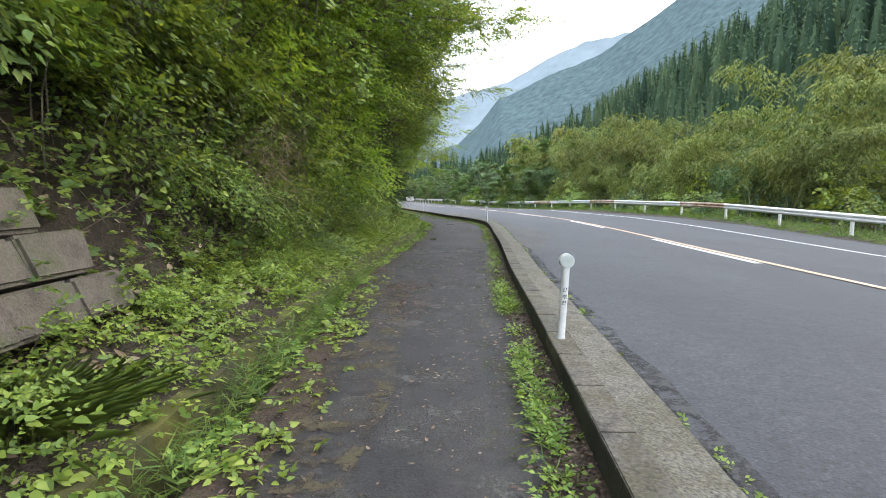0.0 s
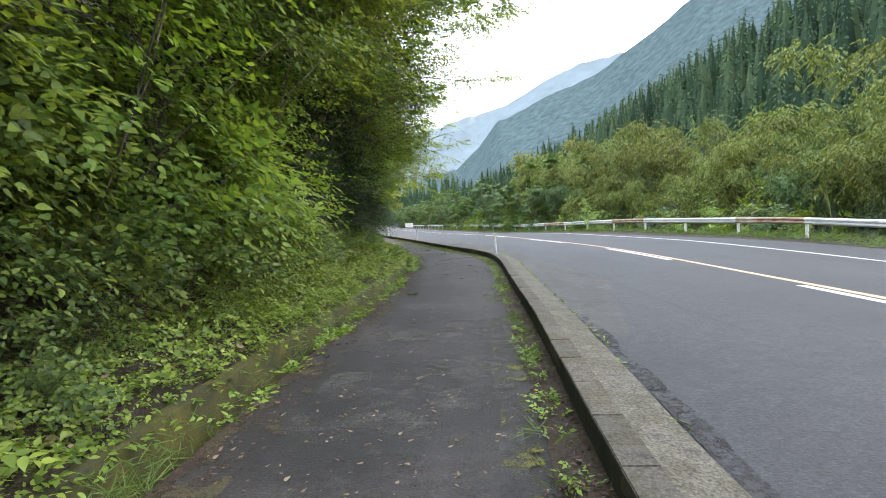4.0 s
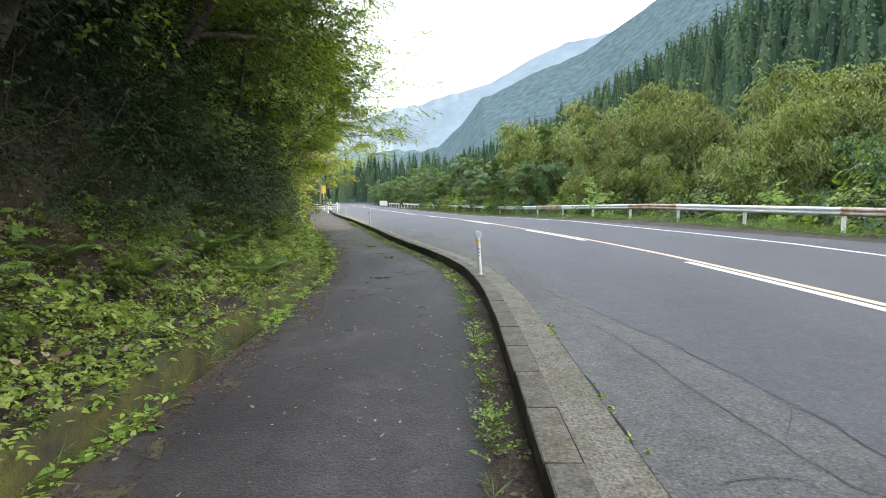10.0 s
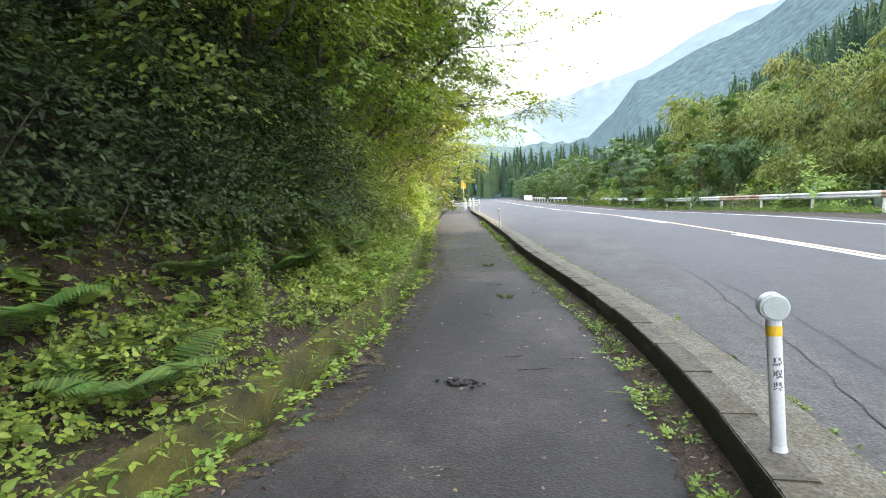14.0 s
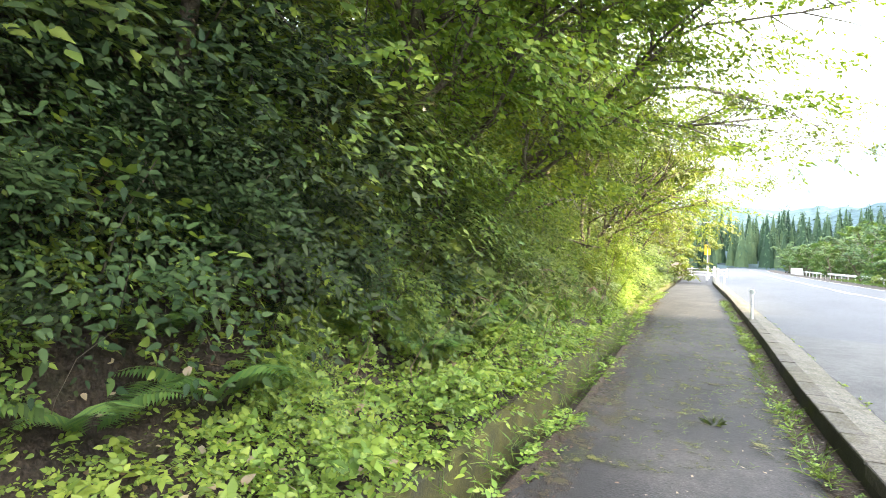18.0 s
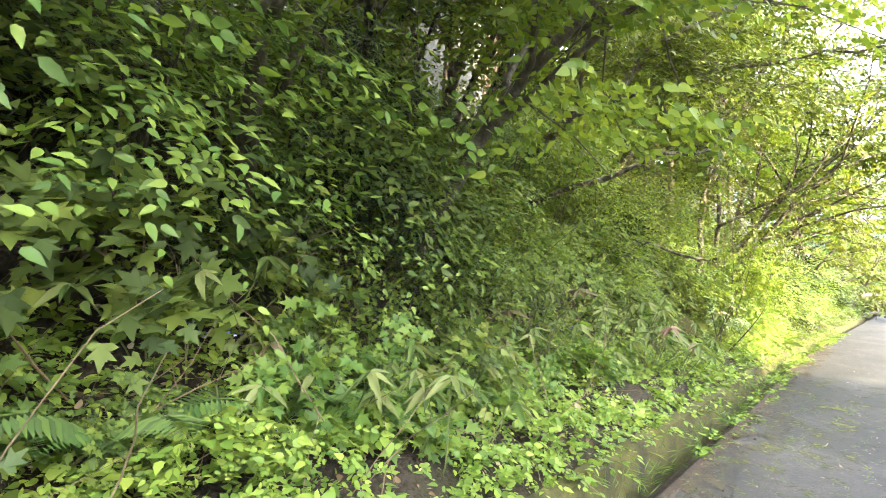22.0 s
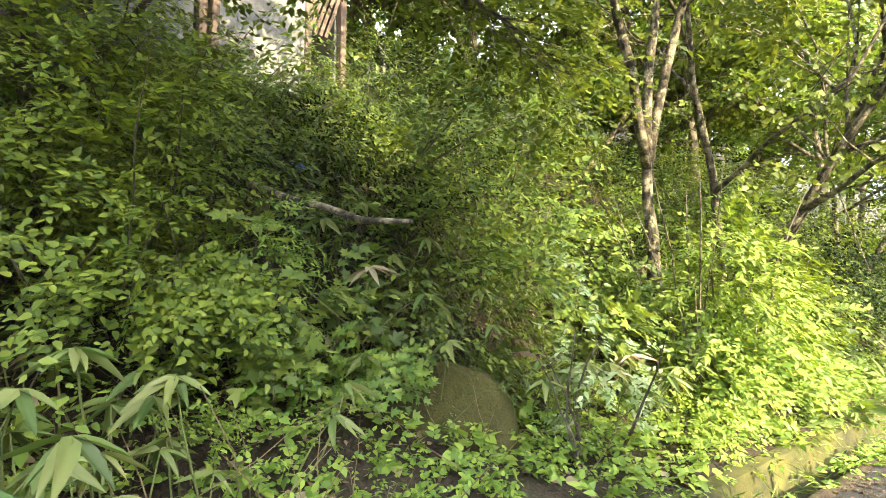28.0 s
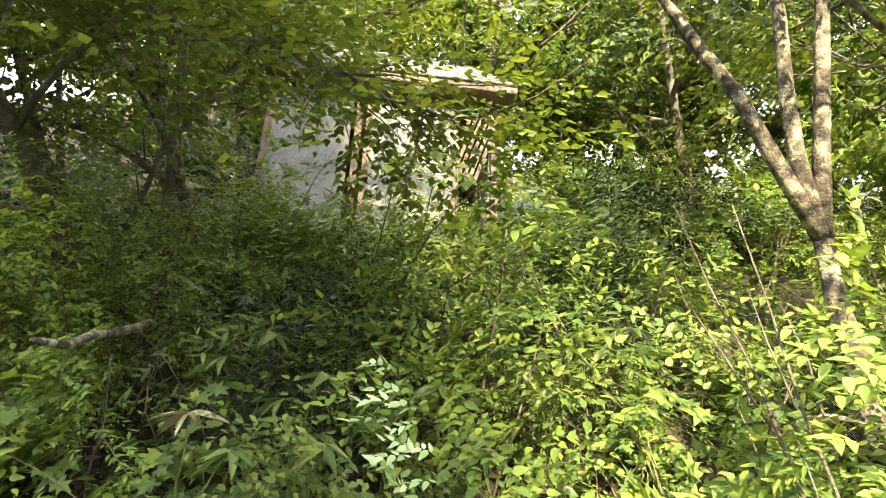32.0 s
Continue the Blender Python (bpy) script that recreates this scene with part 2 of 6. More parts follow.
M_TILE = surface("grey_roof_tile", [(0.09, 0.09, 0.095), (0.2, 0.2, 0.2)], scale=2.0, fine=30.0, rough=0.6)
M_BLOSSOM = surface("blue_blossom", [(0.12, 0.2, 0.6), (0.3, 0.38, 0.75)], scale=30.0, bump=0.0)


def film(name, stops, scale, cut, soft=0.06):
    """A thin growth or scatter over a surface, broken up by noise so that the ground shows between."""
    m = surface(name, stops, scale=scale, fine=90.0, bump=0.4, bump_size=0.004, mottle=0.5)
    nodes, links = m.node_tree.nodes, m.node_tree.links
    geo = nodes.new("ShaderNodeNewGeometry")
    tex = add(nodes, "ShaderNodeTexNoise", Scale=scale, Detail=10.0, Roughness=0.78)
    links.new(geo.outputs["Position"], tex.inputs["Vector"])
    mask = ramp(nodes, [(cut, (0, 0, 0)), (cut + soft, (1, 1, 1))])
    links.new(tex.outputs["Fac"], mask.inputs["Fac"])
    mix = nodes.new("ShaderNodeMixShader")
    clear = nodes.new("ShaderNodeBsdfTransparent")
    links.new(mask.outputs["Color"], mix.inputs["Fac"])
    links.new(clear.outputs[0], mix.inputs[1])
    links.new(nodes["Principled BSDF"].outputs[0], mix.inputs[2])
    links.new(mix.outputs[0], nodes["Material Output"].inputs["Surface"])
    return m


M_MOSS_FILM = film("moss_film", [(0.035, 0.045, 0.012), (0.075, 0.085, 0.02), (0.12, 0.115, 0.025)], 3.0, 0.54)
M_WORN_FILM = film("worn_asphalt", [(0.05, 0.047, 0.045), (0.085, 0.08, 0.077), (0.065, 0.062, 0.058)], 1.3, 0.47, 0.14)
M_RAVEL_FILM = film("ravelled_asphalt", [(0.012, 0.012, 0.013), (0.03, 0.03, 0.032), (0.055, 0.055, 0.055)], 5.0, 0.46, 0.1)
M_GRIT_FILM = film("grit_film", [(0.03, 0.02, 0.015), (0.075, 0.05, 0.035), (0.06, 0.06, 0.025)], 4.0, 0.5)


def asphalt(name, low, high, scale, patches, stone=0.5, rough=0.8):
    """Asphalt: aggregate grain, worn lighter stretches, damp or mossy patches."""
    m, nodes, links, b = material(name)
    geo = nodes.new("ShaderNodeNewGeometry")
    tone = add(nodes, "ShaderNodeTexNoise", Scale=scale, Detail=5.0, Roughness=0.6)
    stones = add(nodes, "ShaderNodeTexVoronoi", Scale=70.0)
    speck = add(nodes, "ShaderNodeTexNoise", Scale=48.0, Detail=6.0, Roughness=0.8)
    mid = add(nodes, "ShaderNodeTexNoise", Scale=9.0, Detail=6.0, Roughness=0.7)
    blot = add(nodes, "ShaderNodeTexNoise", Scale=0.55, Detail=7.0, Roughness=0.7)
    stretch = nodes.new("ShaderNodeMapping")
    stretch.inputs["Scale"].default_value = (1.0, 0.3, 1.0)
    links.new(geo.outputs["Position"], stretch.inputs["Vector"])
    links.new(stretch.outputs["Vector"], tone.inputs["Vector"])
    for n in (stones, speck, blot, mid):
        links.new(geo.outputs["Position"], n.inputs["Vector"])
    base = ramp(nodes, [(0.3, low), (0.7, high)])
    links.new(tone.outputs["Fac"], base.inputs["Fac"])
    spread = ramp(nodes, [(0.3, (1 - stone,) * 3), (0.58, (1 + 0.4 * stone,) * 3), (0.74, (1 + 2.6 * stone,) * 3)])
    links.new(speck.outputs["Fac"], spread.inputs["Fac"])
    mul = nodes.new("ShaderNodeMixRGB")
    mul.blend_type = "MULTIPLY"
    mul.inputs["Fac"].default_value = 1.0
    links.new(base.outputs["Color"], mul.inputs["Color1"])
    links.new(spread.outputs["Color"], mul.inputs["Color2"])
    cloud = ramp(nodes, [(0.3, (0.72,) * 3), (0.7, (1.28,) * 3)])
    links.new(mid.outputs["Fac"], cloud.inputs["Fac"])
    mul2 = nodes.new("ShaderNodeMixRGB")
    mul2.blend_type = "MULTIPLY"
    mul2.inputs["Fac"].default_value = 1.0
    links.new(mul.outputs["Color"], mul2.inputs["Color1"])
    links.new(cloud.outputs["Color"], mul2.inputs["Color2"])
    mul = mul2
    cover = ramp(nodes, [(0.5, (0, 0, 0)), (0.66, (1, 1, 1))])
    links.new(blot.outputs["Fac"], cover.inputs["Fac"])
    last = nodes.new("ShaderNodeMixRGB")
    links.new(cover.outputs["Color"], last.inputs["Fac"])
    links.new(mul.outputs["Color"], last.inputs["Color1"])
    tint = nodes.new("ShaderNodeMixRGB")
    tint.blend_type = "MULTIPLY"
    tint.inputs["Fac"].default_value = 1.0
    tint.inputs["Color2"].default_value = (*patches, 1)
    links.new(mul.outputs["Color"], tint.inputs["Color1"])
    links.new(tint.outputs["Color"], last.inputs["Color2"])
    links.new(last.outputs["Color"], b.inputs["Base Color"])
    b.inputs["Roughness"].default_value = rough
    bm_ = add(nodes, "ShaderNodeBump", Strength=0.5, Distance=0.006)
    links.new(stones.outputs["Distance"], bm_.inputs["Height"])
    links.new(bm_.outputs["Normal"], b.inputs["Normal"])
    return m


M_PATH = asphalt("path_asphalt", (0.0155, 0.0142, 0.0148), (0.039, 0.0358, 0.0365), 1.1, (1.95, 1.9, 1.8), stone=0.8)
M_ROAD = asphalt("road_asphalt", (0.0275, 0.029, 0.0355), (0.0445, 0.047, 0.0545), 0.6, (0.78, 0.78, 0.8), stone=0.9, rough=0.7)
M_PATCHED = asphalt("patched_asphalt", (0.045, 0.045, 0.045), (0.085, 0.084, 0.082), 1.3, (0.7, 0.7, 0.7), stone=0.9)


# ---- building helpers ----
def mesh_object(name, verts, faces, mat, parent=None, label="", smooth=False):
    me = bpy.data.meshes.new(name)
    me.from_pydata([tuple(v) for v in verts], [], [tuple(f) for f in faces])
    me.materials.append(mat)
    if smooth:
        me.polygons.foreach_set("use_smooth", [True] * len(me.polygons))
    ob = new(name, me)
    ob.parent = parent
    if label:
        ob["label"] = label
    return ob


def part(name, bm, mat, parent=None, label="", smooth=False):
    me = bpy.data.meshes.new(name)
    bm.to_mesh(me)
    bm.free()
    me.materials.append(mat)
    if smooth:
        me.polygons.foreach_set("use_smooth", [True] * len(me.polygons))
    ob = new(name, me)
    ob.parent = parent
    if label:
        ob["label"] = label
    return ob


def group(name, m=None):
    ob = new(name)
    ob.empty_display_size = 0.2
    if m is not None:
        ob.matrix_world = m
    return ob


def tube(verts, faces, points, radii, sides=7):
    """Adds a tapered tube along points to lists of vertices and faces."""
    pts = [Vector(p) for p in points]
    first = len(verts)
    side = Vector((1, 0.3, 0.1))
    for i, p in enumerate(pts):
        ahead = (pts[min(i + 1, len(pts) - 1)] - pts[max(i - 1, 0)]).normalized()
        u = (side - ahead * side.dot(ahead)).normalized()
        w = ahead.cross(u)
        side = u
        for k in range(sides):
            a = 2 * math.pi * k / sides
            verts.append(p + (u * math.cos(a) + w * math.sin(a)) * radii[i])
    for i in range(len(pts) - 1):
        for k in range(sides):
            a, b = first + i * sides + k, first + i * sides + (k + 1) % sides
            faces.append((a, b, b + sides, a + sides))
    faces.append(tuple(range(first + sides - 1, first - 1, -1)))
    last = first + (len(pts) - 1) * sides
    faces.append(tuple(range(last, last + sides)))


def box(bm, lo, hi, bevel=0.0):
    made = bmesh.ops.create_cube(bm, size=1.0)
    size, mid = Vector(hi) - Vector(lo), (Vector(hi) + Vector(lo)) / 2
    for v in made["verts"]:
        v.co = Vector((v.co.x * size.x, v.co.y * size.y, v.co.z * size.z)) + mid
    if bevel:
        edges = list({e for v in made["verts"] for e in v.link_edges})
        bmesh.ops.bevel(bm, geom=edges, offset=bevel, segments=2, affect="EDGES")


LEAF = {  # outline across and along, from stalk to tip, and the fold
    "ovate": ([0, 0.42, 0.46, 0.22, 0, -0.22, -0.46, -0.42], [0, 0.14, 0.42, 0.78, 1, 0.78, 0.42, 0.14]),
    "blade": ([0, 0.5, 0.5, 0.3, 0, -0.3, -0.5, -0.5], [0, 0.08, 0.4, 0.75, 1, 0.75, 0.4, 0.08]),
    "oval": ([0, 0.36, 0.38, 0, -0.38, -0.36], [0, 0.16, 0.48, 1, 0.48, 0.16]),
    "lance": ([0, 0.22, 0, -0.22], [0, 0.4, 1, 0.4]),
    "rhomb": ([0, 0.46, 0, -0.46], [0, 0.36, 1, 0.36]),
    "lobed": ([0, 0.3, 0.52, 0.25, 0.5, 0.18, 0, -0.18, -0.5, -0.25, -0.52, -0.3], [0, -0.02, 0.16, 0.3, 0.62, 0.56, 1, 0.56, 0.62, 0.3, 0.16, -0.02]),
}


def leaves(name, base, way, normal, length, mat, shape="rhomb", width=0.6, parent=None, label="", fold=0.12, droop=0.12):
    """One mesh of many leaves: stalk points, directions, facing and lengths as arrays."""
    n = len(base)
    way = way / np.maximum(np.linalg.norm(way, axis=1, keepdims=True), 1e-6)
    side = np.cross(way, normal)
    side /= np.maximum(np.linalg.norm(side, axis=1, keepdims=True), 1e-6)
    up = np.cross(side, way)
    across, along = (np.array(v, float) for v in LEAF[shape])
    k = len(across)
    length = np.broadcast_to(np.asarray(length, float), (n,))[:, None, None]
    lift = fold * min(1.0, 1.4 * width) * np.abs(across) - droop * along**2
    co = base[:, None] + length * (along[None, :, None] * way[:, None] + width * across[None, :, None] * side[:, None] + lift[None, :, None] * up[:, None])
    tip = int(np.argmax(along))
    tris = []
    right, left = list(range(0, tip + 1)), [0] + list(range(k - 1, tip - 1, -1))
    for i in range(1, len(right) - 1):
        tris.append((0, right[i], right[i + 1]))
    for i in range(1, len(left) - 1):
        tris.append((0, left[i + 1], left[i]))
    tris = np.array(tris)
    loops = (tris[None] + k * np.arange(n)[:, None, None]).reshape(-1).astype(np.int32)
    me = bpy.data.meshes.new(name)
    me.vertices.add(n * k)
    me.vertices.foreach_set("co", co.reshape(-1).astype(np.float32))
    count = n * len(tris)
    me.loops.add(count * 3)
    me.loops.foreach_set("vertex_index", loops)
    me.polygons.add(count)
    me.polygons.foreach_set("loop_start", np.arange(0, count * 3, 3, dtype=np.int32))
    me.update(calc_edges=True)
    me.materials.append(mat)
    ob = new(name, me)
    ob.parent = parent
    if label:
        ob["label"] = label
    return ob


def unit(v):
    return v / np.maximum(np.linalg.norm(v, axis=-1, keepdims=True), 1e-6)


def sprays(rng, origin, way, reach, count, up=(0, 0, 1), flat=0.8, sag=0.35):
    """Leafy twigs: from each origin along way, leaves set to both sides. Returns stalks, directions, facings."""
    n = len(origin)
    way = unit(way)
    u = np.linspace(0.12, 1.0, count)[None, :, None] + rng.normal(0, 0.03, (n, count, 1))
    reach = np.broadcast_to(np.asarray(reach, float), (n,))[:, None, None]
    upv = unit(np.asarray(up, float) * flat + rng.normal(0, 0.2, (n, 3)))
    side = unit(np.cross(way, upv))
    upv = np.cross(side, way)
    pos = origin[:, None] + way[:, None] * u * reach - np.array([0, 0, 1.0]) * sag * reach * u**2
    sign = np.where(np.arange(count) % 2 == 0, 1.0, -1.0)[None, :, None]
    d = way[:, None] * 0.75 + side[:, None] * sign * (1.1 - 0.6 * u) + rng.normal(0, 0.2, (n, count, 3))
    d[..., 2] -= 0.25
    nor = upv[:, None] + rng.normal(0, 0.24, (n, count, 3))
    return pos.reshape(-1, 3), d.reshape(-1, 3), nor.reshape(-1, 3)


# ---- plan: lines along the road, as x over y ----
def line(*pairs):
    ys, xs = np.array([p[0] for p in pairs], float), np.array([p[1] for p in pairs], float)
    fine = np.arange(ys[0], ys[-1] + 0.01, 0.5)
    flat = np.interp(fine, ys, xs)
    pad = np.concatenate([np.full(4, flat[0]) - np.arange(4, 0, -1) * (flat[1] - flat[0]), flat, np.full(4, flat[-1]) + np.arange(1, 5) * (flat[-1] - flat[-2])])
    soft = np.convolve(pad, np.array([1, 2, 3, 4, 5, 4, 3, 2, 1]) / 25.0, "valid")
    return lambda y: np.interp(y, fine, soft)


kerb_x = line((-30, -1.2), (0, 0.56), (4, 0.8), (8, 0.98), (12, 1.26), (16, 1.44), (20, 1.66), (22.4, 1.68), (24.2, 1.48), (25.5, 1.2), (27, 0.86), (28, 0.58), (31, -0.14), (34, -0.76), (37.9, -1.62), (48, -3.9), (64, -7.7), (90, -13.0), (170, -28.0), (260, -40.0))
edge_x = line((-30, -2.3), (0, -1.02), (4, -1.14), (7, -1.22), (10.5, -1.14), (13, -0.97), (15, -0.8), (18, -0.7), (21, -0.7), (23.3, -0.73), (25, -0.89), (27, -1.18), (30, -1.85), (33, -2.62), (36, -3.4), (40, -4.55), (45, -5.7), (60, -9.0), (90, -15.5), (170, -31.0), (260, -43.0))
centre_x = line((-30, 3.6), (0, 5.25), (8, 5.4), (14, 5.6), (20, 5.8), (25, 5.75), (30, 5.3), (36, 4.4), (42, 3.5), (50, 2.0), (60, -0.2), (90, -6.2), (170, -21.5), (260, -34.0))


def road_z(x, y):
    fall = np.interp(y, [0, 12, 27, 40, 60], [-0.034, -0.03, 0.0, 0.004, -0.02])
    u = np.maximum(x - kerb_x(y) - 0.45, 0)
    return 0.14 + fall * np.where(u < 4.0, 0.15 * u, 0.6 + 1.65 * (u - 4.0))


def rows_of(y0, y1, step):
    return np.arange(y0, y1 + step * 0.5, step)


def strip(name, ys, columns, mat, parent=None, smooth=True):
    """A sheet along the road: columns are functions of y that give (x, z)."""
    grid = [[(float(x), float(y), float(z)) for x, z in (c(y) for c in columns)] for y in ys]
    n = len(columns)
    verts = [v for row in grid for v in row]
    faces = [(i * n + k, i * n + k + 1, (i + 1) * n + k + 1, (i + 1) * n + k) for i in range(len(ys) - 1) for k in range(n - 1)]
    return mesh_object(name, verts, faces, mat, parent, smooth=smooth)


def bank_z(x, y):
    """Height of the wooded bank, over the distance from the walkway's edge."""
    d = edge_x(y) - x - 0.32
    steep = np.clip((31.0 - y) / 5.0, 0, 1)
    low = 0.05 + 0.26 * np.clip(d, 0, 1.1)
    rise = np.maximum(d - 1.1, 0)
    gentle = 0.75 * np.minimum(rise, 3.0) + 0.6 * np.maximum(rise - 3.0, 0)
    sharp = 1.5 * np.minimum(rise, 2.2) + 0.8 * np.maximum(rise - 2.2, 0)
    return np.minimum(low + steep * sharp + (1 - steep) * gentle, 38)


def bumpy(x, y):
    return 0.12 * noise.noise(Vector((x * 0.9, y * 0.9, 0))) + 0.05 * noise.noise(Vector((x * 3.1, y * 3.1, 4)))


# ground beyond everything: one sheet to the horizon
verts, faces = [], []
gx = np.array([-3000, -1200, -500, -200, -60, 20, 60, 200, 500, 1200, 3000.0])
gy = np.array([-3000, -1200, -500, -200, -30, 40, 120, 260, 500, 1200, 3000.0])
for y in gy:
    for x in gx:
        verts.append((x, y, -1.2))
for j in range(10):
    for i in range(10):
        faces.append((j * 11 + i, j * 11 + i + 1, (j + 1) * 11 + i + 1, (j + 1) * 11 + i))
tagged(mesh_object("ground", verts, faces, M_SOIL), "dark valley floor reaching to the horizon", "ground", kind="structure")

# walkway
ys = np.concatenate([rows_of(-30, 60, 0.5), rows_of(62, 260, 4)])
walkway = strip("pavement", ys, [lambda y, k=k: (edge_x(y) + (kerb_x(y) - edge_x(y) + 0.02) * k / 8 + (0.03 * noise.noise(Vector((0, y * 2.3, 1))) if k == 0 else 0), 0.003 * noise.noise(Vector((k * 0.4, y * 0.5, 2)))) for k in range(9)], M_PATH)
tagged(walkway, "narrow dark asphalt walkway with worn grey stretches", "pavement", kind="structure")

# kerb: dark upright stone, then the paler sloping gutter
kerb = strip("kerb", ys, [lambda y: (kerb_x(y) + 0.012, -0.1), lambda y: (kerb_x(y) + 0.012, 0.182), lambda y: (kerb_x(y) + 0.165, 0.184), lambda y: (kerb_x(y) + 0.175, 0.17)], M_KERB, smooth=False)
strip("kerb_face", ys, [lambda y: (kerb_x(y) - 0.002, -0.15), lambda y: (kerb_x(y) - 0.002, 0.183)], M_KERB_FACE, kerb)["label"] = "dark inner face"
tagged(kerb, "weathered concrete kerb between walkway and road", "kerb", kind="structure")
gutter = strip("gutter", ys, [lambda y: (kerb_x(y) + 0.172, 0.19), lambda y: (kerb_x(y) + 0.45 + 0.015 * noise.noise(Vector((0, y * 1.7, 6))), 0.155), lambda y: (kerb_x(y) + 0.46, 0.06)], M_GUTTER, smooth=False)
tagged(gutter, "rough pale concrete gutter strip along the road", "gutter", kind="structure")

# road
wide = 10.2
road = strip("road", ys, [lambda y, k=k: ((x := kerb_x(y) + 0.45 + wide * k / 14), road_z(x, y)) for k in range(15)], M_ROAD)
tagged(road, "two-lane grey asphalt road with faded markings", "road", kind="structure")
patched = strip("road_patch", rows_of(11, 36, 0.5), [lambda y, k=k: ((x := kerb_x(y) + 0.46 + k / 3 * float(np.interp(y, [11, 15.4, 17.3, 18.4, 19.7, 22, 24.1, 25.2, 27, 28.6, 31.8, 36], [0.3, 1.18, 1.04, 0.91, 0.63, 0.45, 0.6, 0.8, 1.16, 1.42, 1.8, 2.2]))), road_z(x, y) + 0.004) for k in range(4)], M_PATCHED)
tagged(patched, "cracked paler strip of patched asphalt", "road", kind="structure")


def marking(name, x_of, y0, y1, width, mat, label, step=0.5):
    n = max(2, int((y1 - y0) / step) + 1)
    ob = strip(name, np.linspace(y0, y1, n), [lambda y: (x_of(y) - width / 2, road_z(x_of(y) - width / 2, y) + 0.005), lambda y: (x_of(y) + width / 2, road_z(x_of(y) + width / 2, y) + 0.005)], mat)
    return tagged(ob, label, "road marking", kind="structure")


marking("orange_line", centre_x, -20, 200, 0.13, M_ORANGE, "faded orange centre line on the road", 1.0)
for y0 in np.arange(-21.1, 120, 10.0):
    marking("white_dash", lambda y: centre_x(y) - 0.2, y0, y0 + 5.0, 0.14, M_LINE, "worn white dash beside the centre line", 1.0)
marking("edge_line", lambda y: centre_x(y) + 4.0, -20, 200, 0.14, M_LINE, "thin white line along the road's far edge", 1.0)

# verge beyond the road
verge = strip("verge", ys, [lambda y: (kerb_x(y) + 10.3, road_z(kerb_x(y) + 10.3, y) - 0.02), lambda y: (kerb_x(y) + 13.4, road_z(kerb_x(y) + 12.5, y)), lambda y: (kerb_x(y) + 14.6, road_z(kerb_x(y) + 12.5, y) - 0.2), lambda y: (kerb_x(y) + 18.0, -0.9), lambda y: (kerb_x(y) + 45.0, -1.1)], M_SOIL)
tagged(verge, "grassy verge dropping away behind the guardrail", "verge", kind="structure")

# ditch between walkway and bank
ditch = strip("ditch", ys[ys < 70], [lambda y: (edge_x(y) - 0.0, 0.002), lambda y: (edge_x(y) - 0.03, -0.02), lambda y: (edge_x(y) - 0.04, -0.34), lambda y: (edge_x(y) - 0.33, -0.36)], M_LITTER)
tagged(ditch, "narrow concrete drainage ditch full of litter", "ditch", kind="structure")
ditch_wall = strip("ditch_wall", ys[ys < 70], [lambda y: (edge_x(y) - 0.33, -0.37), lambda y: (edge_x(y) - 0.35, 0.09 + 0.02 * noise.noise(Vector((0, y, 9)))), lambda y: (edge_x(y) - 0.46, 0.1), lambda y: (edge_x(y) - 0.47, -0.1)], M_MOSS_WALL, smooth=False)
tagged(ditch_wall, "mossy concrete side wall of the drainage ditch", "ditch", kind="structure")

# bank and hillside on the wooded side
yb = np.concatenate([rows_of(-40, 56, 0.5), rows_of(58, 120, 3)])
db = np.concatenate([np.linspace(0.4, 5.0, 20), np.array([6, 7.5, 9, 11, 14, 18, 23, 30, 40, 60, 90.0])])
cols = [lambda y, d=d: ((x := edge_x(y) - d), float(bank_z(x, y)) + (bumpy(x, y) if d > 0.6 else 0)) for d in db]
bank = strip("bank", yb, cols, M_SOIL)
tagged(bank, "steep wooded bank of dark soil and leaf litter", "bank", kind="structure")


# ---- plants ----
def bend(rng, start, way, length, steps, wander=0.18, lift=0.0):
    pts, p, w = [Vector(start)], Vector(start), Vector(way).normalized()
    for _ in range(steps):
        w = (w + Vector(rng.normal(0, wander, 3)) + Vector((0, 0, lift))).normalized()
        p = p + w * (length / steps)
        pts.append(p.copy())
    return pts


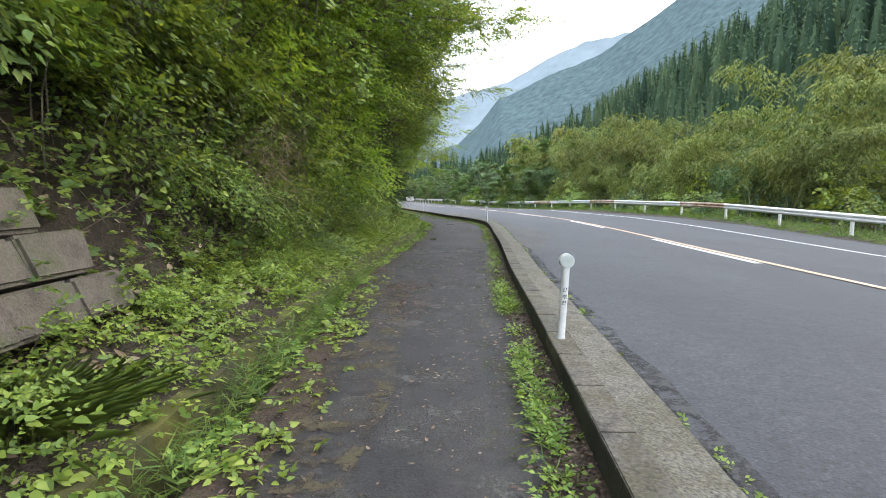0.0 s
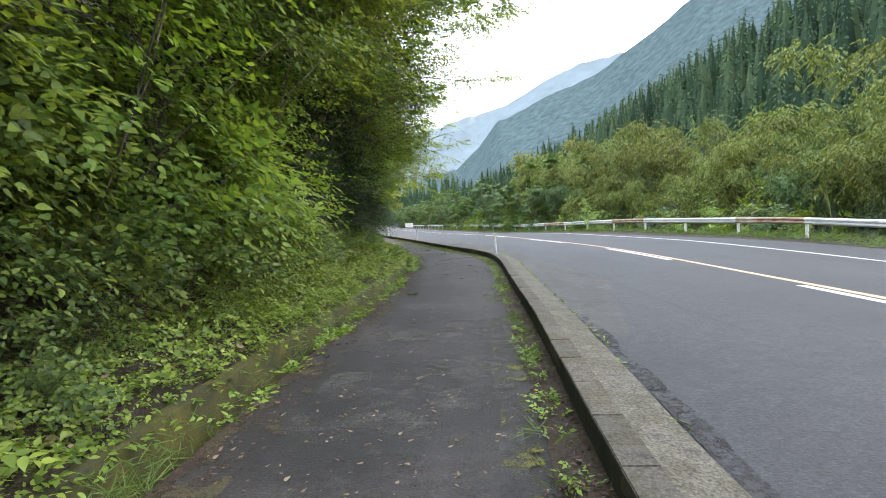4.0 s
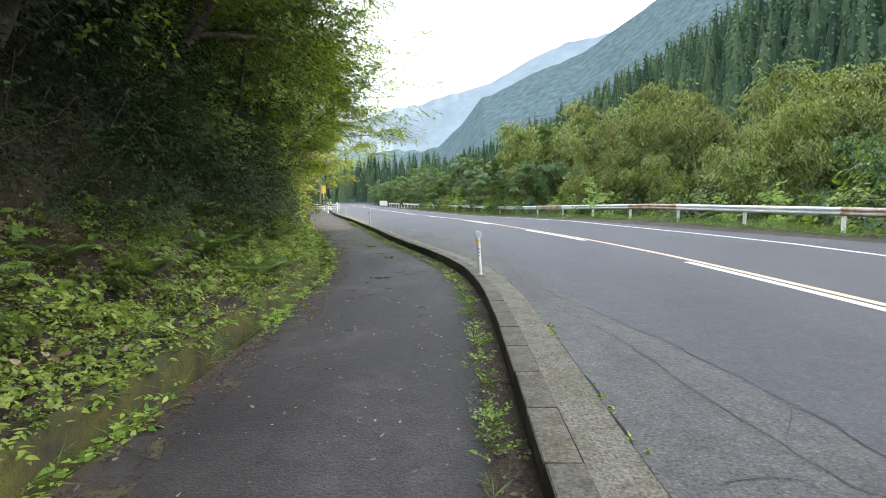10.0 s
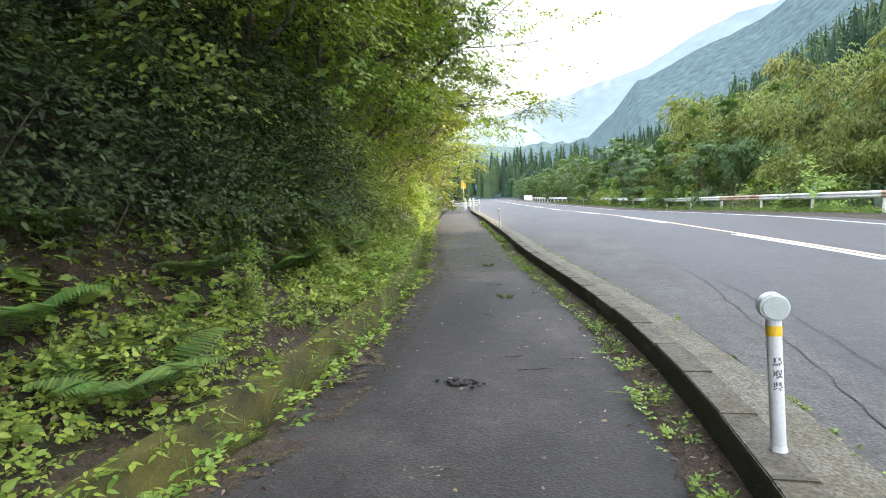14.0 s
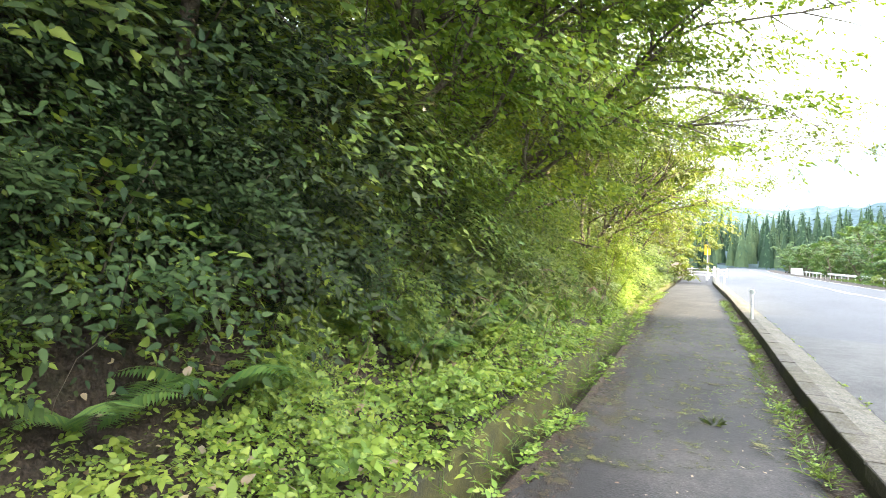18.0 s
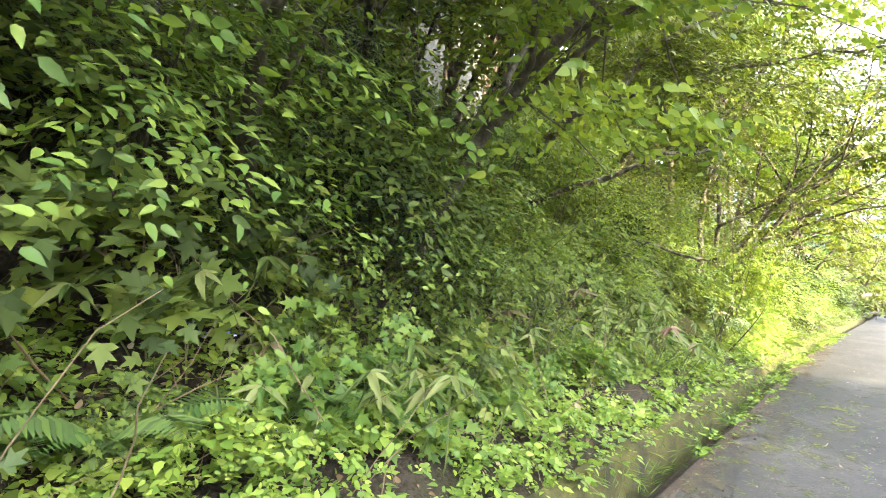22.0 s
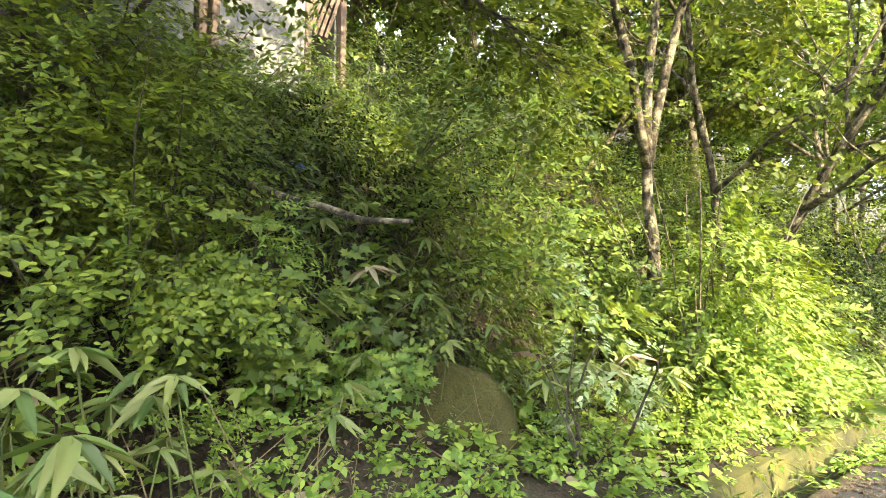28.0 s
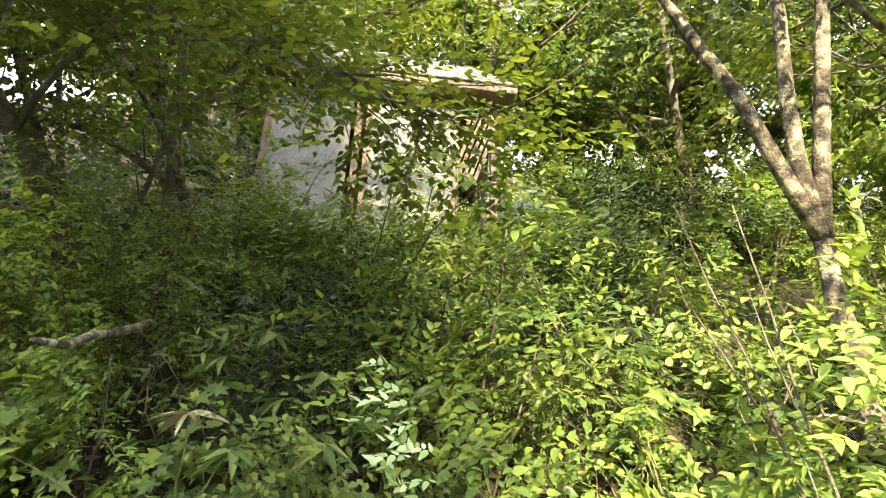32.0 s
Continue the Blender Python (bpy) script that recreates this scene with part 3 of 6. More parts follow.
def broad_tree(name, rng, height, reach, lean, leaf, mat, bark, twigs=750, low=0.35, per=9, shape="rhomb", width=0.62, thick=0.11, forks=8, flat=1.1, stems=1):
    """A tree: trunk, limbs that carry leafy twigs, crown. It leans towards its own +x."""
    root = group(name)
    tips = []
    for s in range(stems):
        verts, faces = [], []
        tilt = Vector((lean + rng.normal(0, 0.1) * stems, rng.normal(0, 0.12) * stems, 1))
        radii = [thick * (1 - 0.85 * i / 9) + 0.012 for i in range(10)]
        if stems == 3:  # one bole that forks above the ground
            tilt = Vector(((0.2, 0.15, 0.1)[s], (-0.42, -0.04, 0.3)[s], 1))
            trunk = bend(rng, (0, 0, 1.0), tilt, height * 0.72, 9, 0.07)
            if s == 0:
                tube(verts, faces, [(0.05, 0, -1.35), (0.02, 0.02, 0.2), (-0.02, 0, 0.6), (0, 0, 1.1), (0.0, 0, 1.25)], [thick * 2.0, thick * 1.4, thick * 1.22, thick * 1.2, thick * 0.95], 10)
        else:
            trunk = bend(rng, (0, 0, -0.4), tilt, height * 0.8, 9, 0.09)
            radii[0] *= 1.5
        tube(verts, faces, trunk, radii, 9)
        bole = mesh_object("trunk", verts, faces, bark, root, smooth=True)
        for k in range(forks):
            u = low + (1 - low) * (k + rng.uniform(0.1, 0.9)) / forks
            i = min(8, int(u * 9))
            at = trunk[i].lerp(trunk[i + 1], u * 9 - i)
            a = k * 2.4 + rng.uniform(-0.5, 0.5)
            out = Vector((math.cos(a) + lean * 1.3, math.sin(a), 0.45 + 0.5 * u)).normalized()
            size = reach * rng.uniform(0.75, 1.15) * (1.15 - 0.5 * abs(u - 0.6))
            limb = bend(rng, at, out, size, 6, 0.16, 0.03)
            verts, faces = [], []
            tube(verts, faces, limb, [radii[i] * 0.55 * (1 - 0.8 * j / 6) + 0.006 for j in range(7)], 5)
            for j in range(1, 7):
                for _ in range(2):
                    d = (limb[min(j + 1, 6)] - limb[j - 1]).normalized() + Vector(rng.normal(0, 0.75, 3))
                    twig = bend(rng, limb[j], d, size * rng.uniform(0.22, 0.5), 2, 0.2)
                    tube(verts, faces, twig, [0.013, 0.008, 0.004], 3)
                    tips.extend((twig[q], d) for q in (1, 1, 2, 2))
            mesh_object("limb", verts, faces, bark, bole, smooth=True)
    kept = rng.choice(len(tips), min(len(tips), max(36, twigs // 10)), replace=False)  # foliage in level tiers, with gaps between
    pick = kept[rng.integers(0, len(kept), twigs)]
    origin = np.array([tips[i][0] for i in pick]) + rng.normal(0, 1, (twigs, 3)) * np.array([0.2, 0.2, 0.05])
    way = np.array([tips[i][1].normalized() for i in pick]) + rng.normal(0, 0.6, (twigs, 3))
    way[:, 2] *= 0.25
    b, d, n = sprays(rng, origin, way, rng.uniform(0.35, 0.7, twigs), per, up=(0.3 if lean > 0.7 else 0.85, 0, 1), flat=1.5 * flat, sag=0.26)
    n = n + 0.9 * unit(b - b.mean(0))
    leaves("crown", b, d, n, leaf * rng.uniform(0.7, 1.25, len(b)), mat, shape, width, root)
    return root


def shrub(name, rng, height, radius, leaf, mat, twigs=230, per=9, shape="rhomb", width=0.62, stems=5, flat=1.1, lean=0.25):
    """A shrub: bare stems from the ground and a dome of leafy twigs, fuller to its +x."""
    root = group(name)
    for k in range(stems):
        verts, faces = [], []
        a = rng.uniform(0, 6.28)
        way = Vector((math.cos(a) * 0.45 + lean, math.sin(a) * 0.45, 1))
        tube(verts, faces, bend(rng, (0.1 * math.cos(a), 0.1 * math.sin(a), -0.25), way, height * rng.uniform(0.7, 1.0), 5, 0.12), [0.014, 0.012, 0.01, 0.008, 0.006, 0.003], 4)
        mesh_object("stem", verts, faces, M_BARK, root, smooth=True)
    heart = unit(rng.normal(0, 1, (max(12, twigs // 10), 3)) + np.array([lean * 1.2, 0, 0.35]))
    out = unit(heart[rng.integers(0, len(heart), twigs)] + rng.normal(0, 1, (twigs, 3)) * np.array([0.14, 0.14, 0.055]))
    out[:, 2] = np.abs(out[:, 2])
    lumps = np.array([0.72 + 0.75 * noise.noise(Vector(o * 1.9) + Vector((height * 7, radius * 3, twigs))) for o in out])
    shell = (lumps * rng.uniform(0.72, 1.0, twigs))[:, None]
    origin = out * shell * np.array([radius, radius, height * 0.95]) + np.array([lean * height * 0.4, 0, height * 0.06])
    way = out * np.array([1, 1, 0.35]) + rng.normal(0, 0.35, (twigs, 3))
    b, d, n = sprays(rng, origin, way, radius * rng.uniform(0.3, 0.55, twigs), per, up=(0.85, 0, 1), flat=1.3 * flat, sag=0.4)
    n = n + 0.7 * unit(b - b.mean(0) * np.array([1, 1, 0.6]))
    leaves("foliage", b, d, n, leaf * rng.uniform(0.65, 1.25, len(b)), mat, shape, width, root)
    return root


def fern(name, rng, fronds=9, length=0.55):
    root = group(name)
    for k in range(fronds):
        a = 6.28 * k / fronds + rng.uniform(-0.3, 0.3)
        u = np.linspace(0.12, 1, 26)
        size = length * rng.uniform(0.75, 1.1)
        axis = np.array([math.cos(a), math.sin(a), 0.0])
        spine = axis * (u * size)[:, None] + np.array([0, 0, 1.0]) * (1.35 * size * (u - 0.72 * u**2))[:, None]
        side = np.array([-axis[1], axis[0], 0.0])
        base, way = np.concatenate([spine, spine]), np.concatenate([np.tile(side, (26, 1)), np.tile(-side, (26, 1))]) + axis * 0.45 + np.array([0, 0, -0.12])
        size_leaf = np.tile(size * 0.34 * np.sin(np.pi * np.clip(u, 0.08, 0.97) ** 0.8), 2)
        leaves("frond", base, way, np.tile([0, 0, 1.0], (52, 1)) + rng.normal(0, 0.12, (52, 3)), size_leaf, M_FERN, "lance", 0.4, root)
    return root


def sasa(name, rng, stalks=6, height=0.7, leaf=0.165, withered=1):
    """Broad-leaved dwarf bamboo: thin stalks topped by fans of long leaves, some withered."""
    root = group(name)
    for k in range(stalks):
        a = rng.uniform(0, 6.28)
        verts, faces = [], []
        stem = bend(rng, (0.18 * math.cos(a), 0.18 * math.sin(a), -0.1), (math.cos(a) * 0.35 + 0.2, math.sin(a) * 0.35, 1), height * rng.uniform(0.6, 1.1), 4, 0.1)
        tube(verts, faces, stem, [0.006, 0.005, 0.005, 0.004, 0.003], 5)
        mesh_object("stalk", verts, faces, M_CULM, root)
        n = 6
        ang = np.linspace(-1.7, 1.7, n) + a + rng.normal(0, 0.15, n)
        way = np.stack([np.cos(ang), np.sin(ang), rng.uniform(-0.7, 0.15, n)], 1)
        leaves("leaf_fan", np.tile(np.array(stem[-1]), (n, 1)), way, np.tile([0, 0, 1.0], (n, 1)) + rng.normal(0, 0.3, (n, 3)), leaf * rng.uniform(0.8, 1.25, n), M_DEAD if k < withered else M_SASA, "ovate", 0.26, root, droop=0.3)
    return root


def place(made, spots, label, category, what):
    """Puts the made thing at the first spot and copies at the others: x, y, z, turn, size."""
    tagged(made, label, category, what)
    for x, y, z, turn, size in spots[1:]:
        copy_thing(made, pose(x, y, z, 0, 0, turn) @ Matrix.Diagonal((size, size, size, 1)))
    x, y, z, turn, size = spots[0]
    made.matrix_basis = pose(x, y, z, 0, 0, turn) @ Matrix.Diagonal((size, size, size, 1))


def on_bank(y, d, turn=0.0, size=1.0):
    x = float(edge_x(y)) - d
    return (x, y, float(bank_z(x, y)) - 0.05, turn, size)


dice = np.random.default_rng(7)

# tall trees over the bank, crowns hanging out over the walkway
SPOTS_TREE = {k: [] for k in range(10)}
for i, y in enumerate(np.arange(-5, 27, 2.0)):
    spot = on_bank(y + dice.uniform(-0.6, 0.6), (dice.uniform(2.9, 3.5) if y > 12 else dice.uniform(3.5, 4.2)), dice.uniform(-25, 25), dice.uniform(0.9, 1.1))
    SPOTS_TREE[i % 3 if not 12 < y < 25 else 7].append(spot)
for y, d, turn, size in ((26.4, 2.5, -5, 0.95), (28.6, 2.4, 0, 1.0), (30.2, 2.5, -10, 1.05), (31.6, 2.6, 10, 1.0), (12.4, 2.3, -12, 1.0), (10.6, 2.4, 0, 0.95), (8.8, 2.8, 8, 0.95)):
    SPOTS_TREE[3 if y != 31.6 else 4].append(on_bank(y, d, turn, size))
SPOTS_TREE[0].append(on_bank(33.9, 5.2, -10, 1.0))
# trees whose shade-dark leaf colour deepens the hollow
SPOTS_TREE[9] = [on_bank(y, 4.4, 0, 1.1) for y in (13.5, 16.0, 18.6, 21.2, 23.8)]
SPOTS_TREE[8] = [on_bank(24.5, 4.2, 4, 1.0), on_bank(27.4, 3.6, -6, 0.62), on_bank(30.4, 3.5, 8, 0.6)]
for i, y in enumerate(np.concatenate([np.arange(-6, 26, 5.0), np.arange(27, 50, 3.0)])):
    SPOTS_TREE[5 + i % 2].append(on_bank(y + dice.uniform(-1, 1), dice.uniform(4.8, 6.4) + (4.5 if 31 < y < 41 else 1.5 if y > 30 else 0), dice.uniform(-40, 40), dice.uniform(1.0, 1.25)))
for y, d, size in ((39, 9.0, 1.1), (41.5, 10.5, 1.2), (43, 7.6, 1.1), (45, 9.5, 1.15), (47.5, 7.5, 1.1), (50, 9.0, 1.2), (53, 7.0, 1.1), (55.5, 9.5, 1.2), (58, 6.0, 1.1), (61, 8.5, 1.2), (64, 6.0, 1.1), (33, 10.5, 1.1), (35.5, 12.5, 1.2), (38.6, 10.5, 1.15), (40.2, 13.0, 1.2), (36.8, 15.0, 1.3), (30.5, 11, 1.2), (29, 9, 1.1), (44.5, 4.6, 1.15), (47, 5.2, 1.2), (50, 4.2, 1.2), (53.5, 4.2, 1.25), (58, 3.6, 1.3), (62, 3.6, 1.3), (66, 3.6, 1.3), (32, 8.6, 1.1)):
    SPOTS_TREE[6].append(on_bank(y, d, dice.uniform(0, 360), size))
for i, y in enumerate(np.arange(26, 58, 4.5)):
    SPOTS_TREE[5 + i % 2].append(on_bank(y + dice.uniform(-1, 1), dice.uniform(10.0, 13.0), dice.uniform(-180, 180), dice.uniform(1.3, 1.6)))
KIND = [(6.5, 2.3, 0.3, 0.08, 1100, 9), (7.2, 2.6, 0.38, 0.085, 1150, 9), (5.6, 2.2, 0.42, 0.085, 1050, 9), (6.4, 2.5, 0.5, 0.083, 1600, 9), (6.8, 2.6, 0.46, 0.083, 1600, 9), (7.0, 2.6, 0.25, 0.15, 700, 8), (7.6, 2.4, 0.15, 0.16, 700, 8), (5.6, 2.6, 0.72, 0.085, 1500, 9), (11.0, 3.6, 0.75, 0.11, 1900, 9), (5.0, 2.6, 0.3, 0.085, 1400, 9)]
for k, (h, r, lean, leaf, n, per) in enumerate(KIND):
    rng = np.random.default_rng(20 + k)
    t = broad_tree("broadleaf_tree", rng, h, r, lean, leaf, M_SHADE_LEAF if k == 9 else M_LIT_LEAF if k in (1, 3, 4) else M_BROAD, M_BARK if k != 2 else M_PALE_BARK, n, low=0.5 if k == 8 else 0.42 if k == 7 else 0.15 if k == 9 else 0.3, per=per, thick=0.065 if k in (3, 4) else 0.1, forks=10 if k in (3, 4) else 8, shape="rhomb" if k in (5, 6) else "oval")
    place(t, SPOTS_TREE[k], "leaning broadleaf tree whose crown hangs over the walkway" if k in (3, 4, 7, 8) else "tree in the bank's hollow, leaves coloured dark for shade" if k == 9 else "tall green broadleaf tree on the wooded bank", "tree", "trees on the bank")

# maples with airy bright crowns at the walk's far end
MAPLE = [(6.2, 3.0, 0.55, 0.085, 1000, 2), (7.4, 3.2, 0.2, 0.075, 1900, 3), (5.4, 3.0, 0.6, 0.085, 1000, 1)]
maple_spots = [[on_bank(33.4, 4.6, 8, 0.95), on_bank(46.5, 2.6, 20, 1.05), on_bank(56, 2.6, 10, 1.1), on_bank(41.9, 2.3, 14, 1.1)],
               [(-6.45, 40.0, 1.8, 0, 0.92)],
               [on_bank(34.4, 5.2, 8, 1.05), on_bank(32.4, 5.0, -20, 1.0), on_bank(31.0, 5.6, 40, 1.1), on_bank(43.6, 3.0, 10, 1.15), on_bank(49, 6.5, 90, 1.2), on_bank(51, 3.4, 0, 1.1), on_bank(42.5, 6.5, 60, 1.1)]]
for k, (h, r, lean, leaf, n, stems) in enumerate(MAPLE):
    rng = np.random.default_rng(40 + k)
    t = broad_tree("maple_tree", rng, h, r, lean, leaf, M_MAPLE, M_PALE_BARK, n, low=0.35, per=9, shape="rhomb", width=0.8, thick=0.07 if stems == 1 else 0.052, forks=9 if stems == 1 else 5, stems=stems)
    place(t, maple_spots[k], "slender maple with pale forked trunk and airy leaves", "tree", "maples on the bank")


def crooked_tree(name, rng, trunk, branches, twigs, leaf):
    """An old leaning maple: a crooked trunk, level crooked branches and thin tiers of small leaves."""
    root = group(name)
    verts, faces = [], []
    tube(verts, faces, [Vector(p) for p in trunk], [0.085 - 0.06 * i / (len(trunk) - 1) for i in range(len(trunk))], 9)
    bole = mesh_object("trunk", verts, faces, M_BARK, root, smooth=True)
    tips = []
    for line_ in branches + [trunk[3:]]:
        pts = []
        for a, b in zip(line_[:-1], line_[1:]):
            for u in (0, 0.25, 0.5, 0.75):
                pts.append(Vector(a).lerp(Vector(b), u) + Vector(rng.normal(0, 0.022, 3)))
        pts.append(Vector(line_[-1]))
        verts, faces = [], []
        if line_[0] != trunk[3]:
            tube(verts, faces, pts, [0.03 * (1 - 0.82 * i / (len(pts) - 1)) for i in range(len(pts))], 6)
        for i in range(2, len(pts)):
            for _ in range(3):
                d = (pts[i] - pts[i - 1]).normalized() * 0.7 + Vector(rng.normal(0, 0.8, 3) * np.array([1, 1, 0.45]))
                twig = bend(rng, pts[i], d, rng.uniform(0.35, 1.0), 3, 0.25)
                tube(verts, faces, twig, [0.009, 0.006, 0.004, 0.002], 3)
                tips.extend((twig[q], d) for q in (1, 2, 3))
        mesh_object("branch", verts, faces, M_BARK, bole, smooth=True)
    pick = rng.integers(0, len(tips), twigs)
    origin = np.array([tips[i][0] for i in pick]) + rng.normal(0, 1, (twigs, 3)) * np.array([0.2, 0.2, 0.05])
    way = np.array([tips[i][1].normalized() for i in pick]) + rng.normal(0, 0.6, (twigs, 3))
    way[:, 2] *= 0.25
    b, d, n = sprays(rng, origin, way, rng.uniform(0.25, 0.5, twigs), 9, up=(0.4, 0, 1), flat=1.5, sag=0.26)
    leaves("crown", b, d, n, leaf * rng.uniform(0.7, 1.25, len(b)), M_MAPLE, "rhomb", 0.8, root)
    return tagged(root, "old leaning maple with crooked dark branches and fine leaves", "tree", "maples on the bank")


crooked_tree("maple_tree", np.random.default_rng(48),
             [(-7.2, 34.2, 1.6), (-6.5, 34.35, 2.6), (-5.36, 34.52, 3.43), (-4.77, 34.69, 3.68), (-4.78, 34.95, 4.05), (-4.72, 35.15, 4.32), (-4.2, 35.75, 4.85), (-3.6, 36.5, 5.2), (-2.7, 37.3, 5.3), (-1.7, 38.2, 5.1)],
             [[(-4.75, 35.15, 4.32), (-4.28, 35.73, 4.09), (-3.4, 36.4, 4.25), (-2.4, 36.9, 4.35), (-1.4, 37.2, 4.2), (-0.5, 37.5, 3.9)],
              [(-2.7, 37.3, 5.3), (-1.7, 37.9, 5.0), (-0.7, 38.6, 4.6), (0.1, 39.2, 4.1)],
              [(-4.77, 34.69, 3.68), (-4.61, 36.38, 3.99), (-4.0, 37.5, 4.3), (-3.2, 38.7, 4.5), (-2.4, 39.8, 4.3), (-1.6, 40.7, 3.8)],
              [(-5.36, 34.52, 3.43), (-5.0, 35.66, 4.0), (-5.0, 36.78, 3.5), (-5.0, 37.3, 3.2), (-5.05, 37.7, 2.95)],
              [(-5.36, 34.52, 3.43), (-4.4, 33.6, 4.1), (-3.6, 32.8, 4.3), (-3.0, 32.0, 4.3)],
              [(-6.5, 34.35, 2.6), (-5.9, 35.6, 3.9), (-6.0, 36.8, 4.6), (-6.0, 37.8, 4.9)]], 2700, 0.066)

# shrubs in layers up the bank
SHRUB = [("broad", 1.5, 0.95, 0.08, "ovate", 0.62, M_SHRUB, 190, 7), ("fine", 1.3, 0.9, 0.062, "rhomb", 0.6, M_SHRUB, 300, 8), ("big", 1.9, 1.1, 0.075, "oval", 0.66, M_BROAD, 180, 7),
         ("lobed", 1.25, 0.9, 0.135, "lobed", 0.9, M_SHRUB, 110, 6), ("bright", 1.1, 0.8, 0.085, "oval", 0.62, M_COVER, 120, 7), ("wispy", 2.0, 0.95, 0.085, "lance", 0.6, M_BROAD, 200, 8), ("far", 1.8, 1.2, 0.1, "rhomb", 0.62, M_SHRUB, 330, 7), ("drape", 3.6, 1.35, 0.07, "oval", 0.55, M_SHRUB, 430, 8), ("shade_toned", 1.7, 1.15, 0.066, "oval", 0.55, M_SHADE_LEAF, 400, 8), ("bush", 2.3, 0.62, 0.066, "ovate", 0.5, M_COVER, 230, 8), ("pinnate", 2.3, 1.15, 0.085, "lance", 0.75, M_SHRUB, 210, 15), ("sapling", 3.1, 1.3, 0.066, "rhomb", 0.8, M_MAPLE, 340, 10), ("curtain", 4.6, 1.25, 0.085, "ovate", 0.6, M_LIT_LEAF, 520, 9)]
spots = {k: [] for k in range(13)}
spots[12] = [on_bank(y, d, turn, q) for y, d, turn, q in ((9.2, 2.15, 0, 0.95), (10.7, 1.95, 20, 1.05), (12.2, 1.85, -20, 1.0), (13.6, 1.9, 10, 0.9), (6.2, 2.9, 0, 0.95), (4.6, 3.0, 30, 0.95), (3.0, 3.0, -20, 1.0), (7.9, 2.8, 15, 1.1), (35.15, 2.3, 0, 0.58), (34.5, 2.9, 30, 0.6))]


def shrubs_along(y0, y1, step, layers):
    for y in np.arange(y0, y1, step):
        for d, s, kinds in layers:
            kind, yy, dd = int(dice.choice(kinds)), y + dice.uniform(-0.5, 0.5), d + dice.uniform(-0.3, 0.3)
            turn, size = dice.uniform(-70, 70), s * dice.uniform(0.75, 1.2)
            if not (36.1 < yy < 37.9 and dd < 1.8) and not (34.0 < yy < 38.8 and dd > 5.6) and not (yy < 4.4 and dd < 2.7):  # open ground before the boulder and the hut
                spots[kind].append(on_bank(yy, dd, turn, size))


shrubs_along(-3, 14, 1.05, ((1.35, 0.55, (0, 1, 1)), (2.0, 0.95, (0, 1, 2)), (2.7, 1.1, (6,))))
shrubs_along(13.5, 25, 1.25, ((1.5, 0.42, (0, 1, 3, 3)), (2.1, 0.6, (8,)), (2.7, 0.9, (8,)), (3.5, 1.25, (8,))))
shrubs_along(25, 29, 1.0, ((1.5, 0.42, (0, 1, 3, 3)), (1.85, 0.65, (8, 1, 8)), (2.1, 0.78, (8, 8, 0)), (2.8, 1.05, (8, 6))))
shrubs_along(26.5, 44, 0.9, ((1.65, 0.45, (3, 4, 3)), (2.2, 0.8, (0, 3, 2, 1)), (2.8, 0.95, (0, 6, 2))))
shrubs_along(27, 50, 1.3, ((3.6, 1.05, (6, 5)), (5.2, 1.15, (6,)), (7.2, 1.3, (6,))))
shrubs_along(44, 66, 1.5, ((1.6, 0.9, (4, 6)), (2.6, 1.2, (6,))))
for y, d, size in ((28.2, 2.7, 1.1), (29.2, 2.4, 0.9), (30.3, 2.8, 1.1), (31.3, 2.5, 0.8), (32.4, 2.9, 0.7), (33.4, 2.5, 0.55), (34.6, 3.2, 0.6), (9.6, 2.7, 1.0), (6.6, 2.6, 0.95), (42.0, 3.6, 0.9), (44.6, 3.2, 1.0), (47.5, 3.0, 1.0), (38.5, 8.0, 1.0), (39.8, 8.2, 1.1), (41.0, 8.6, 1.05), (42.3, 8.2, 1.1), (43.6, 8.6, 1.1), (35.3, 2.9, 0.7), (34.4, 2.8, 0.55), (32.1, 2.05, 0.6), (33.2, 2.4, 0.5), (35.0, 3.3, 0.7)):
    spots[7].append(on_bank(y, d, dice.uniform(-30, 30), size))
spots[10] += [on_bank(y, 5.4, 20 * y, 0.62) for y in (34.4, 35.2, 36.1, 36.9, 37.7)]
spots[0] += [on_bank(y, 5.0, 0, 0.95) for y in (34.6, 35.3, 36.0, 36.7, 37.4, 38.1)] + [on_bank(y, 4.2, 60, 0.9) for y in (35.0, 36.2, 37.2, 38.2)]
spots[6] += [on_bank(36 + 1.2 * k, 8.4 + 2.2 * (k % 3), 40 * k, 1.5) for k in range(11)]
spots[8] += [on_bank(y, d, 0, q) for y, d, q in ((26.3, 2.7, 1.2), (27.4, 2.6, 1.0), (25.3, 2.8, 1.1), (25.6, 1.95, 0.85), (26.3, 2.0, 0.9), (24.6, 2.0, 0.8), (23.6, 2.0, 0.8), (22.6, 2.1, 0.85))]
spots[3] += [on_bank(26.9, 2.2, 50, 0.9), on_bank(27.4, 2.3, -40, 0.95), on_bank(33.6, 1.45, 10, 0.5), on_bank(32.9, 1.5, 80, 0.5), on_bank(34.4, 1.45, -30, 0.5), on_bank(28.4, 1.6, 0, 0.6), on_bank(30.9, 1.45, 0, 0.62), on_bank(31.3, 1.7, 30, 0.7), on_bank(30.4, 1.6, -20, 0.62), on_bank(31.8, 1.5, 0, 0.5)]
spots[9] += [(-5.35, 39.62, 0.72, 0, 1.0), (-5.75, 39.85, 0.8, 60, 0.95), on_bank(39.65, 1.05, 0, 0.8), on_bank(40.4, 1.3, 30, 1.0), on_bank(41.4, 1.5, 60, 1.0)]
